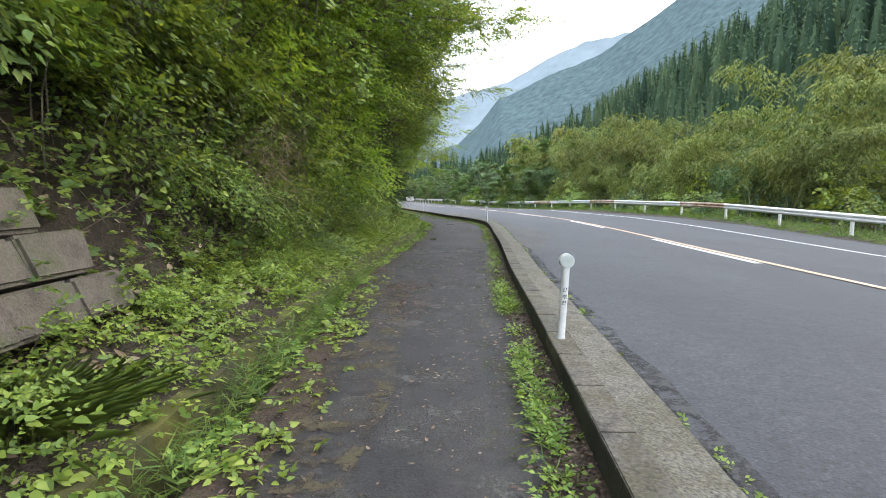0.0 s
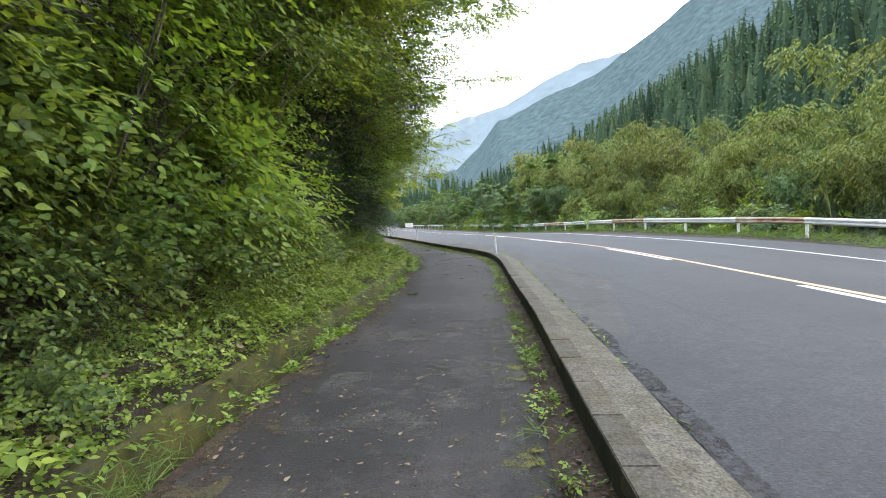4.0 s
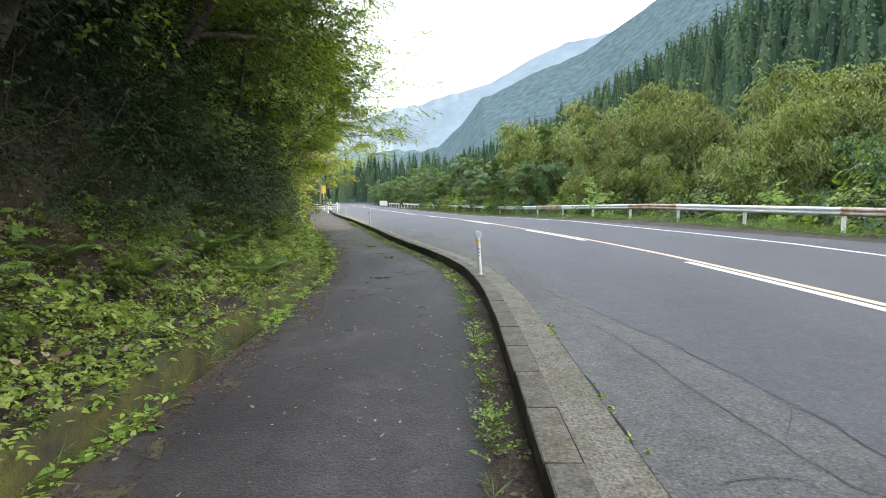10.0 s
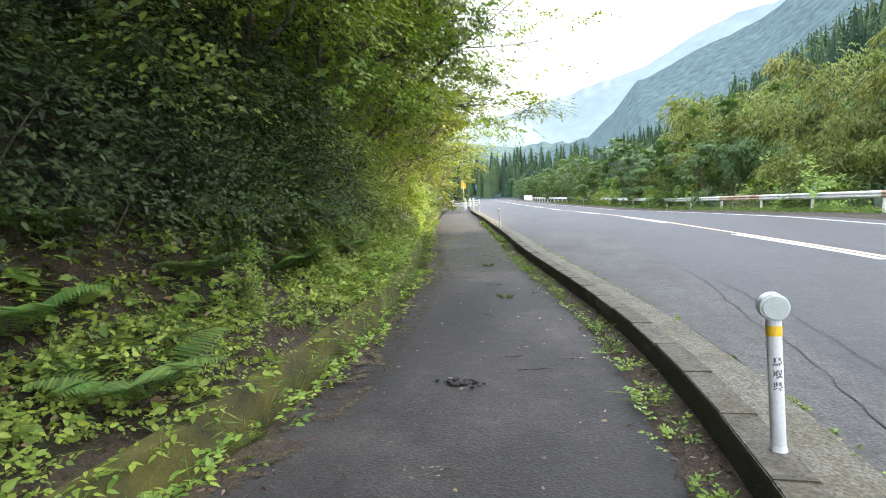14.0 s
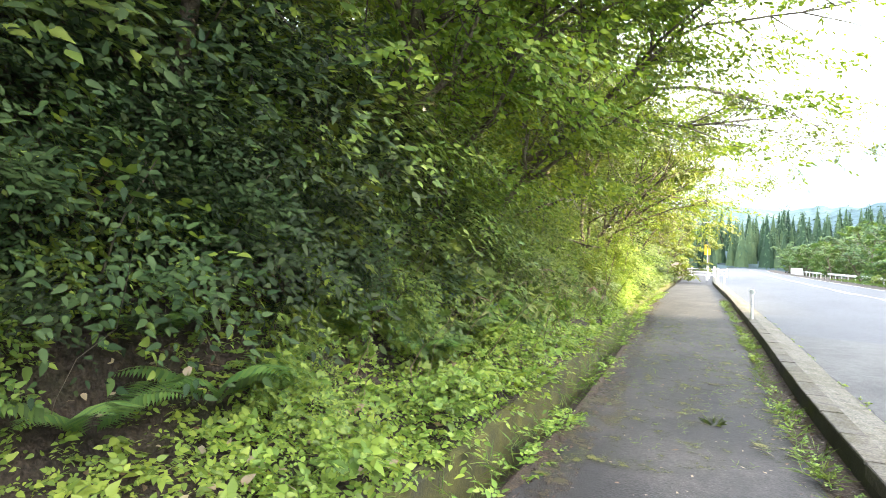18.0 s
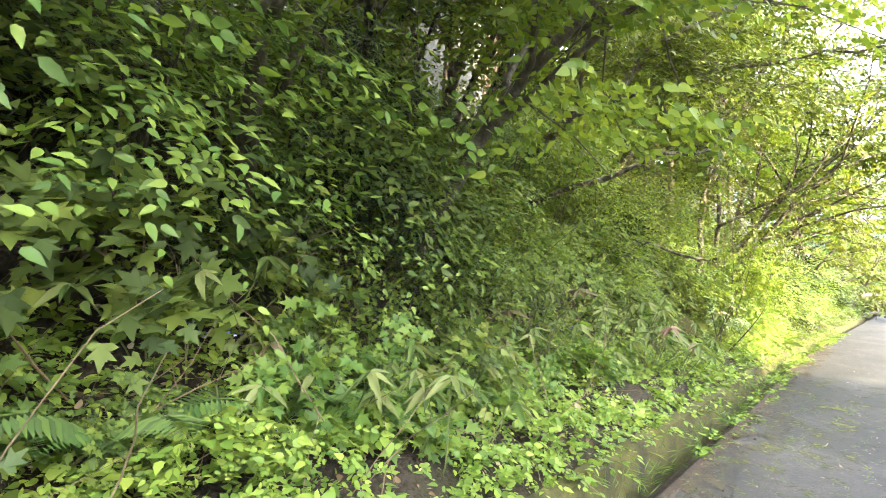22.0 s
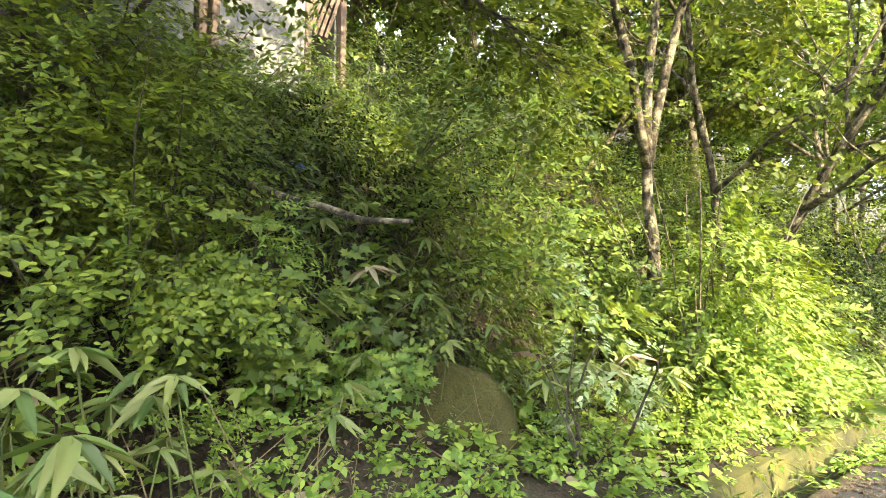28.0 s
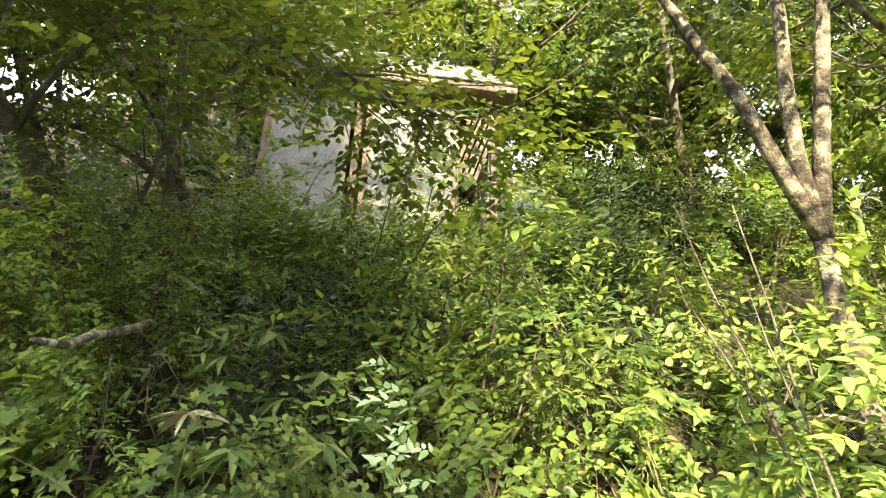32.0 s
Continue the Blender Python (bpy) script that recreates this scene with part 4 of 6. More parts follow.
spots[4] += [on_bank(38.9, 0.9, 0, 0.5), on_bank(39.7, 1.5, 0, 1.05), on_bank(40.6, 1.2, 20, 0.9), on_bank(4.1, 1.3, 40, 0.42), on_bank(2.9, 1.35, 80, 0.45)]
spots[0] += [on_bank(12.9, 1.55, 0, 0.72), on_bank(14.5, 1.6, 40, 0.7), on_bank(16.2, 1.65, -30, 0.6)]
spots[10] += [on_bank(13.7, 1.6, 0, 0.42), on_bank(15.3, 1.65, 30, 0.4)]
for y, d, size in ((27.9, 1.75, 0.8), (8.2, 1.75, 0.75), (9.2, 1.85, 0.8), (10.3, 1.75, 0.75), (11.4, 1.85, 0.8), (7.1, 1.8, 0.8)):
    spots[0].append(on_bank(y, d, 0, size))
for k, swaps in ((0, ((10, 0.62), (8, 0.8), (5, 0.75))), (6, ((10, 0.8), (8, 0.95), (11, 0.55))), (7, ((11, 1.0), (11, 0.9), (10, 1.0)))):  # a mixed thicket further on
    for spot in [q for q in spots[k] if q[1] > 27.5 and dice.random() < 0.66]:
        other, scale = swaps[int(dice.integers(0, len(swaps)))]
        spots[k].remove(spot)
        spots[other].append((*spot[:4], spot[4] * scale))
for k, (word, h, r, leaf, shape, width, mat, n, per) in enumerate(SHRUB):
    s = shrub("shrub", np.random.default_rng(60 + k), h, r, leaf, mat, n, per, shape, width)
    place(s, spots[k], {"broad": "dense green shrub with broad leaves on the bank", "fine": "dense shrub with small dark leaves on the bank", "big": "tall shrub with large glossy leaves on the bank", "lobed": "low shrub with big lobed leaves beside the ditch", "bright": "bright yellow-green weedy bush by the ditch", "wispy": "wispy tall bush with narrow leaves", "far": "leafy bush higher up the wooded slope", "drape": "tall draping thicket that walls the bank in green", "shade_toned": "shrub under trees, its leaves darkened to deep shade", "bush": "sunlit upright bush with pale yellow-green leaves", "pinnate": "shrub with long feathery compound leaves on the bank", "sapling": "maple sapling with tiers of small fine leaves", "curtain": "tall green thicket hanging from the trees, coloured brighter as if lit"}[word], "shrub", "shrubs on the bank")

s = shrub("climber", np.random.default_rng(77), 1.25, 0.34, 0.055, M_VARIEGATED, 90, 7, "oval", 0.6)
place(s, [(-4.95, 37.95, 0.35, 0, 1.0)], "pale variegated climber hanging over the undergrowth", "climber", "climbers")

# ferns and dwarf bamboo
fern_spots = [on_bank(y, d, dice.uniform(0, 360), dice.uniform(0.8, 1.35)) for y, d in ((22.5, 0.75), (25.5, 1.5), (25.9, 1.75), (20.6, 1.5), (21.4, 1.8), (22.4, 1.55), (23.0, 1.9), (19.6, 1.7), (24.2, 1.6), (25.1, 1.8), (26.2, 1.5), (27.3, 1.7), (28.4, 1.4), (29.3, 1.5), (18.2, 1.6), (16.9, 1.5), (30.4, 1.5), (31.6, 1.3))]
fern_spots = [(x, y, z + 0.04, t, s) for x, y, z, t, s in fern_spots]
place(fern("fern", np.random.default_rng(3)), fern_spots, "arching green fern on the shady bank", "fern", "ferns")
sasa_spots = [on_bank(y, d, dice.uniform(-80, 80), s) for y, d, s in ((35.2, 1.05, 1.1), (35.0, 1.35, 1.3), (34.8, 0.95, 0.9), (35.7, 1.45, 1.1), (34.5, 1.2, 1.1), (31.0, 1.0, 1.0), (30.4, 1.45, 1.0), (31.4, 1.5, 0.9), (32.6, 1.6, 1.0), (33.6, 1.4, 0.9), (34.2, 1.7, 1.2), (34.7, 1.2, 1.0), (35.1, 1.6, 1.2), (35.5, 0.95, 0.9), (37.9, 1.5, 1.0), (38.3, 1.9, 1.2), (38.8, 1.4, 1.0), (39.4, 1.7, 1.2), (40.2, 1.5, 1.1), (37.2, 2.1, 1.2), (41.3, 1.3, 1.2), (36.8, 2.6, 1.2), (39.8, 2.3, 1.2))]
sasa_spots += [on_bank(y, d, dice.uniform(-80, 80), q) for y, d, q in ((37.6, 2.3, 1.2), (38.2, 1.25, 1.0), (38.5, 2.5, 1.3), (37.0, 1.75, 1.0), (39.0, 1.15, 0.9), (36.4, 2.2, 1.1), (39.2, 2.2, 1.25), (38.0, 2.9, 1.3), (36.2, 2.9, 1.3), (37.3, 3.2, 1.3), (38.9, 2.9, 1.3), (29.6, 1.9, 1.0), (31.9, 2.0, 1.0), (33.0, 1.9, 1.1))]
place(sasa("dwarf_bamboo", np.random.default_rng(6), withered=0), sasa_spots[1::2] + sasa_spots[::6], "dwarf bamboo with long fresh green leaves", "dwarf bamboo", "dwarf bamboo clumps")
place(sasa("dwarf_bamboo", np.random.default_rng(5)), sasa_spots[2::2], "dwarf bamboo with long striped leaves, some withered", "dwarf bamboo", "dwarf bamboo clumps")


def scatter(name, rng, y0, y1, inner, outer, count, leaf, mat, shape, per, label, category, rise=0.16, width=0.7, lift=None, patch=0.0):
    """A low carpet of leafy sprigs between two distances from the walkway's edge."""
    y = rng.uniform(y0, y1, count)
    d = rng.uniform(0, 1, count)
    d = inner(y) + d * (outer(y) - inner(y))
    if patch:
        keep = np.array([noise.noise(Vector((a * 0.9, b * 1.6, patch))) > -0.4 for a, b in zip(y, d)])
        y, d = y[keep], d[keep]
    count = len(y)
    x = edge_x(y) - d
    mound = np.array([max(0.15, 0.75 + 1.5 * noise.noise(Vector((p * 1.3, q * 1.3, 7.0)))) for p, q in zip(x, y)])
    z = (bank_z(x, y) if lift is None else np.full(count, lift)) + rng.uniform(0, rise, count) * mound * 1.5
    a = rng.uniform(0, 6.28, count)
    way = np.stack([np.cos(a) + 0.25, np.sin(a), rng.uniform(-0.2, 1.1, count)], 1)
    b, w, n = sprays(rng, np.stack([x, y, z], 1), way, rng.uniform(0.05, 0.19, count), per, up=(0.3, 0, 1), flat=0.9, sag=0.3)
    n = n + rng.normal(0, 0.22, n.shape)
    size = np.repeat(np.exp(rng.normal(0, 0.32, count)), per) * rng.uniform(0.65, 1.25, len(b))
    ob = leaves(name, b, w, n, leaf * size, mat, shape, width)
    return tagged(ob, label, category, kind="stuff")


const = lambda v: (lambda y: np.full_like(y, v))
scatter("ground_cover", np.random.default_rng(11), -2, 16, const(0.42), const(1.4), 7200, 0.036, M_COVER, "oval", 6, "bright leafy weeds carpeting the bank's foot", "ground cover", patch=9.0)
scatter("ground_cover", np.random.default_rng(12), 12, 30, const(0.42), const(2.0), 9600, 0.038, M_COVER, "oval", 6, "low heart-leaved plants carpeting the bank's foot", "ground cover", patch=2.0)
scatter("ground_cover", np.random.default_rng(13), 26, 44, const(0.42), const(2.0), 8600, 0.044, M_COVER, "oval", 6, "sunlit leafy weeds carpeting the bank's foot", "ground cover", patch=5.0)
scatter("ground_cover", np.random.default_rng(14), 40, 70, const(0.32), const(1.8), 2600, 0.09, M_GRASS, "lance", 7, "sunlit yellow-green grass along the ditch", "grass", rise=0.3)
scatter("undergrowth", np.random.default_rng(15), 28, 48, const(1.6), const(7.0), 4000, 0.07, M_SHRUB, "oval", 6, "dense leafy undergrowth climbing the slope", "undergrowth", rise=0.55, patch=3.0)
scatter("undergrowth", np.random.default_rng(19), 12.5, 25, const(1.3), const(2.0), 420, 0.075, M_SHRUB, "oval", 7, "sparse dark plants in the deep shade of the bank", "undergrowth", rise=0.3)
scatter("undergrowth", np.random.default_rng(16), -3, 12.5, const(1.25), const(3.8), 4300, 0.06, M_SHRUB, "rhomb", 7, "dark leafy undergrowth climbing the steep bank", "undergrowth", rise=0.35)
scatter("dead_leaves", np.random.default_rng(17), -2, 44, const(0.6), const(2.6), 5200, 0.05, M_DEAD, "ovate", 2, "brown dead leaves lying on the bank", "leaf litter", rise=0.02)


def stalks(name, rng, y0, y1, inner, outer, count, length, mat, label, lean=0.7):
    """A tangle of thin bare stems standing and hanging in the thicket."""
    verts, faces = [], []
    for _ in range(count):
        y, d = rng.uniform(y0, y1), rng.uniform(inner, outer)
        x = float(edge_x(y)) - d
        z = float(bank_z(x, y))
        a = rng.uniform(0, 6.28)
        size = length * rng.uniform(0.5, 1.4)
        pts = bend(rng, (x, y, z), (lean * math.cos(a) + 0.25, lean * math.sin(a), 1), size, 5, 0.22, -0.05)
        thick = rng.uniform(0.002, 0.0055)
        tube(verts, faces, pts, [thick * (1 - 0.13 * i) for i in range(6)], 4)
    return tagged(mesh_object(name, verts, faces, mat), label, "stalks", kind="stuff")


stalks("dry_stalks", np.random.default_rng(31), 27, 42, 0.8, 3.0, 420, 0.95, M_STALK, "thin dry brown stalks standing among the bushes")
stalks("bare_vines", np.random.default_rng(32), 4, 12, 1.4, 2.6, 170, 1.7, M_BARK, "tangled bare vines hanging in the thicket", 1.0)
verts, faces = [], []
rng = np.random.default_rng(36)
for k in range(190):  # a dry bundle of vines that hangs out of the thicket
    a = rng.uniform(0, 6.28)
    at = (-2.35 + 0.2 * rng.normal(), 7.6 + 0.34 * rng.normal(), 1.75 + 0.3 * rng.normal())
    size = rng.uniform(0.3, 0.95)
    pts = bend(rng, at, (0.5 * math.cos(a) + 0.1, math.sin(a), rng.normal(-0.2, 0.6)), size, 6, 0.3, -0.12)
    thick = rng.uniform(0.002, 0.005)
    tube(verts, faces, pts, [thick * (1 - 0.11 * i) for i in range(7)], 4)
tagged(mesh_object("vine_tangle", verts, faces, M_STALK), "dry brown tangle of dead vines in the thicket", "vines", kind="stuff")
stalks("bare_twigs", np.random.default_rng(33), 12, 27, 1.5, 3.2, 170, 1.3, M_BARK, "bare dark twigs in the shade of the bank", 1.0)


# ---- far side of the road ----
def bamboo(name, rng, height, mat, culms=8, tufts=1040):
    """A clump of arching bamboo: thin culms, each with its own feathery drooping plume."""
    root = group(name)
    origin, way = [], []
    for k in range(culms):
        a = rng.uniform(0, 6.28)
        base = Vector((1.35 * rng.normal(), 1.35 * rng.normal(), -0.3))
        tall = height * rng.uniform(0.5, 1.05)
        p = bend(rng, base, (math.cos(a) * 0.2, math.sin(a) * 0.2, 1), tall * 0.72, 5, 0.05)
        pts = p + bend(rng, p[-1], (math.cos(a) * 0.6, math.sin(a) * 0.6, 0.8), tall * 0.38, 4, 0.1, -0.24)[1:]
        verts, faces = [], []
        tube(verts, faces, pts, [0.045 * (1 - 0.09 * i) for i in range(len(pts))], 4)
        mesh_object("culm", verts, faces, M_CULM, root)
        for _ in range(tufts // culms):
            u = 1 - rng.random() ** 1.3 * 0.6
            i = min(len(pts) - 2, int(u * (len(pts) - 1)))
            at = pts[i].lerp(pts[i + 1], u * (len(pts) - 1) - i)
            wide = 0.12 + 0.75 * math.sin(math.pi * min(1, (1.12 - u) * 1.25))
            origin.append(np.array(at) + rng.normal(0, wide * 0.46, 3) * np.array([1, 1, 0.8]))
            way.append(np.array([math.cos(a), math.sin(a), 0.1]) * 0.5 + rng.normal(0, 0.8, 3) * np.array([1, 1, 0.3]))
    b, d, n = sprays(rng, np.array(origin), np.array(way), rng.uniform(0.5, 1.0, len(origin)), 10, sag=0.7)
    d[:, 2] -= 0.7
    leaves("plume", b, d, n, 0.25 * rng.uniform(0.6, 1.3, len(b)), mat, "lance", 0.75, root)
    return root


def beyond(y, off, turn, size, z=None):
    x = float(kerb_x(y)) + off
    return (x, y, (-0.9 if off > 17 else 0.0 if off > 13.5 else 0.15) if z is None else z, turn, size)


spots = {k: [] for k in range(3)}
for y in np.arange(18, 78, 5.6):
    for off, big in ((18.6, 0.72), (22.0, 1.0), (26.5, 1.25)):
        spots[int(dice.integers(0, 3))].append(beyond(y + dice.uniform(-1.8, 1.8), off + dice.uniform(-1.4, 1.4), dice.uniform(0, 360), big * dice.uniform(0.78, 1.12) * (1.0 if y < 42 else 1.06)))
for k in range(3):
    b = bamboo("bamboo_clump", np.random.default_rng(80 + k), (9.5, 10.5, 7.5)[k], (M_BAMBOO, M_BAMBOO, M_VALLEY)[k])
    place(b, spots[k], "tall arching bamboo clump with feathery yellow-green plumes", "bamboo", "bamboo grove beyond the guardrail")
spots = {k: [] for k in range(3)}
for i, y in enumerate(np.concatenate([np.arange(60, 190, 4.8), np.arange(64, 190, 10.0)])):
    near = i < 28
    spots[i % 3].append(beyond(y + dice.uniform(-1.5, 1.5), (15.5 if near else 21) + dice.uniform(-1.5, 2.5), dice.uniform(0, 360), dice.uniform(0.62, 0.9) * (1.0 if near else 1.2)))
for k in range(3):
    t = broad_tree("valley_tree", np.random.default_rng(90 + k), (8.0, 9.0, 7.0)[k], 3.2, 0.05, 0.315, M_VALLEY, M_BARK, 440, low=0.16, per=7, thick=0.12, flat=1.2, width=0.75)
    place(t, spots[k], "spreading green tree in the valley beyond the road", "tree", "valley trees")
spots = {k: [] for k in range(2)}
for i, y in enumerate(np.arange(10, 100, 1.7)):
    spots[i % 2].append(beyond(y + dice.uniform(-0.7, 0.7), 15.2 + dice.uniform(-0.9, 2.2), dice.uniform(0, 360), dice.uniform(0.7, 1.25)))
for k in range(2):
    s = shrub("verge_shrub", np.random.default_rng(100 + k), 2.2, 1.4, 0.2, (M_VALLEY, M_COVER)[k], 110, 6, "rhomb", 0.6, lean=0.0)
    place(s, spots[k], ("dark green bush behind the guardrail", "light green bush behind the guardrail")[k], "shrub", "bushes behind the guardrail")
# trees past the bend, ahead
spots = [(-11.5, 66, 0, 0, 0.8), (-14.5, 72, 0, 50, 0.9), (-19, 88, 0, 100, 1.0), (-17, 80, 0, 10, 0.9), (-23, 100, 0, 200, 1.1), (-28, 120, 0, 0, 1.2), (-31, 135, 0, 80, 1.3), (-36, 160, 0, 10, 1.4)]
place(broad_tree("roadside_tree", np.random.default_rng(110), 6.5, 3.0, 0.1, 0.24, M_MAPLE, M_BARK, 600, low=0.2, per=7, thick=0.12), spots, "bright sunlit tree beside the distant road", "tree", "trees by the distant road")


def conifers(name, rng, spots, mat, label, per=64):
    """A far stand of cedars: pointed crowns of drooping sprays round a dark core."""
    at = np.array([p[:3] for p in spots], float)
    tall = np.array([p[3] for p in spots], float)
    n = len(at)
    u = np.tile(np.linspace(0.08, 1.0, per), (n, 1)) + rng.normal(0, 0.02, (n, per))
    a = rng.uniform(0, 6.28, (n, 1)) + np.arange(per)[None] * 2.4 + rng.normal(0, 0.3, (n, per))
    wide = (tall * rng.uniform(0.12, 0.16, n))[:, None] * np.clip(1.02 - u, 0.02, 1) ** 0.8
    base = np.stack([at[:, :1] + 0.6 * wide * np.cos(a), at[:, 1:2] + 0.6 * wide * np.sin(a), at[:, 2:] + u * tall[:, None]], -1).reshape(-1, 3)
    out = np.stack([np.cos(a), np.sin(a), -1.5 + 1.2 * u], -1).reshape(-1, 3) + rng.normal(0, 0.2, (n * per, 3))
    face = np.stack([np.cos(a), np.sin(a), np.full_like(a, 0.55)], -1).reshape(-1, 3) + rng.normal(0, 0.3, (n * per, 3))
    size = (wide * 0.5 + 0.045 * tall[:, None]).reshape(-1) * rng.uniform(0.8, 1.25, n * per)
    forest = leaves(name, base, out, face, size, mat, "lance", 0.8, fold=-0.1, droop=0.15)
    verts, faces = [], []
    for (x, y, z), h in zip(at, tall):
        first = len(verts)
        verts.append((x, y, z + h * 0.97))
        verts += [(x + h * 0.135 * math.cos(q), y + h * 0.135 * math.sin(q), z + h * 0.03) for q in (0, 1.05, 2.09, 3.14, 4.19, 5.24)]
        faces += [(first, first + 1 + q, first + 1 + (q + 1) % 6) for q in range(6)]
    mesh_object("cores", verts, faces, mat, forest)
    return tagged(forest, label, "forest", kind="stuff")


ALONG, CREST = [14, 45, 75, 90, 140, 170, 200, 260], [28, 32, 55, 52, 36, 24, 12, 4]


def hill_height(along, across):
    """Height of the wooded hill: along the valley, and across from its foot; an unseen high shoulder is added to keep
    the sun from the road.
    """
    crest = np.interp(along, ALONG, CREST)
    low = np.minimum(across * 0.72, crest) + 2.5 * math.sin(along * 0.06 + across * 0.05)
    # added shoulder, out of view, shaped to set where the sun's shadow ends
    top = float(np.interp(along, [60.2, 62.6], [61.0, 48.0]))
    tall = float(np.interp(across, [44, 56, 68, 84], [0.0, top, top, 0.0]))
    k = float(np.clip((86.0 - along) / 2.0, 0, 1) * np.clip((along - 12.0) / 5.0, 0, 1))
    return max(low, tall * k)


verts, faces = [], []
us, vs = np.concatenate([np.arange(-140, 0, 12.0), np.arange(0, 90, 1.5), np.arange(92, 290, 8.0)]), np.arange(0, 150, 4.0)
for u in us:
    for v in vs:
        verts.append((40 - 0.19 * u + v, u, hill_height(u, v) - 3.0))
n = len(vs)
for i in range(len(us) - 1):
    for j in range(n - 1):
        faces.append((i * n + j, i * n + j + 1, (i + 1) * n + j + 1, (i + 1) * n + j))
tagged(mesh_object("hillside", verts, faces, M_SLOPE, smooth=True), "steep forested hillside beyond the road, with an added unseen sun-blocking shoulder", "hill", kind="structure")
rng = np.random.default_rng(121)
trees = []
for u in np.arange(39, 285, 3.0):
    for v in np.arange(3, 92, 2.9):
        uu, vv = u + rng.uniform(-1.8, 1.8), v + rng.uniform(-1.8, 1.8)
        z = hill_height(uu, vv)
        if vv * 0.72 > np.interp(uu, ALONG, CREST) + 12 or (uu < 90 and vv > 45):
            continue
        trees.append((40 - 0.19 * uu + vv, uu, z - 3.5, rng.uniform(7, 12.5)))
for _ in range(170):
    y = rng.uniform(135, 260)
    far = rng.uniform(0, 1) ** 1.3 * 60
    trees.append((float(edge_x(y)) - 5 - far, y, -1.5 + 0.3 * far, rng.uniform(9, 17)))
for _ in range(60):
    y = rng.uniform(190, 280)
    trees.append((float(kerb_x(y)) + 17 + rng.uniform(0, 30), y, -1.5, rng.uniform(8, 14)))
for _ in range(130):
    y = rng.uniform(264, 310)
    trees.append((rng.uniform(-75, 10), y, 0.18 * (y - 264), rng.uniform(13, 22)))
conifers("cedar_forest", rng, trees, M_CEDAR, "dark green cedar forest covering the hillside")


def backdrop(name, points, base, depth, colour, glow, mat_name, label, bumps, uneven):
    """A far ridge, haze put into its colour and glow: a rough wooded slope under the given crest line (azimuth,
    elevation, distance).
    """
    m, nodes, links, b = material(mat_name)
    geo = nodes.new("ShaderNodeNewGeometry")
    tex = add(nodes, "ShaderNodeTexNoise", Scale=bumps, Detail=8.0, Roughness=0.7)
    squash = nodes.new("ShaderNodeMapping")
    squash.inputs["Scale"].default_value = (1.0, 1.0, 0.8)
    links.new(geo.outputs["Position"], squash.inputs["Vector"])
    links.new(squash.outputs["Vector"], tex.inputs["Vector"])
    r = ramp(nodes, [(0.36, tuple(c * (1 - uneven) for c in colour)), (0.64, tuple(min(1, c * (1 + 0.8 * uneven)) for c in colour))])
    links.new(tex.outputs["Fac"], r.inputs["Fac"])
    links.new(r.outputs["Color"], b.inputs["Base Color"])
    # the slope glows faintly in its own colour, standing in for haze
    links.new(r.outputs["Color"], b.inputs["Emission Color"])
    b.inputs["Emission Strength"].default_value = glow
    b.inputs["Roughness"].default_value = 1.0
    b.inputs["Specular IOR Level"].default_value = 0.0
    az, el, far = (np.array(v, float) for v in zip(*points))
    fine = np.linspace(az[0], az[-1], 400)
    verts, faces = [], []
    k = 20
    for i, a in enumerate(fine):
        dist, top = np.interp(a, az, far), math.tan(radians(float(np.interp(a, az, el))))
        for j in range(k):
            t = j / (k - 1)
            dd = dist - depth * (1 - t)
            z = base + (dist * top - base) * t**0.9
            bump = noise.noise(Vector((a * 0.22, t * 2, 3.0))) * dist * 0.012 + noise.noise(Vector((a * 1.1, t * 3, 9.0))) * dist * 0.0025
            verts.append((dd * math.sin(radians(a)) + bump, dd * math.cos(radians(a)), z + bump * (0.3 + t)))
    for i in range(len(fine) - 1):
        for j in range(k - 1):
            faces.append((i * k + j, (i + 1) * k + j, (i + 1) * k + j + 1, i * k + j + 1))
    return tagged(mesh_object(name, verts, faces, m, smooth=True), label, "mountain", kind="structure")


backdrop("backdrop", [(-30, 5, 420), (-12, 5.5, 420), (-4, 5, 430), (1, 5.2, 420), (3.4, 7.4, 410), (5.8, 10.4, 400), (10.5, 12.0, 390), (15.6, 13.9, 380), (19.5, 16.3, 370), (25, 19.6, 360), (30, 21, 350), (50, 24, 330)], -5, 170, (0.064, 0.092, 0.1), 0.22, "near_ridge", "wooded ridge with blue-green haze put into its colour", 0.24, 0.3)
backdrop("backdrop", [(-60, 9, 900), (-20, 9, 900), (-8, 8, 900), (-2, 9.5, 900), (3, 10.5, 900), (8, 12.5, 900), (14, 15, 900), (22, 16, 900), (50, 16, 900)], -10, 300, (0.14, 0.175, 0.2), 0.27, "far_ridge", "far mountain paled by haze put into its colour", 0.02, 0.12)



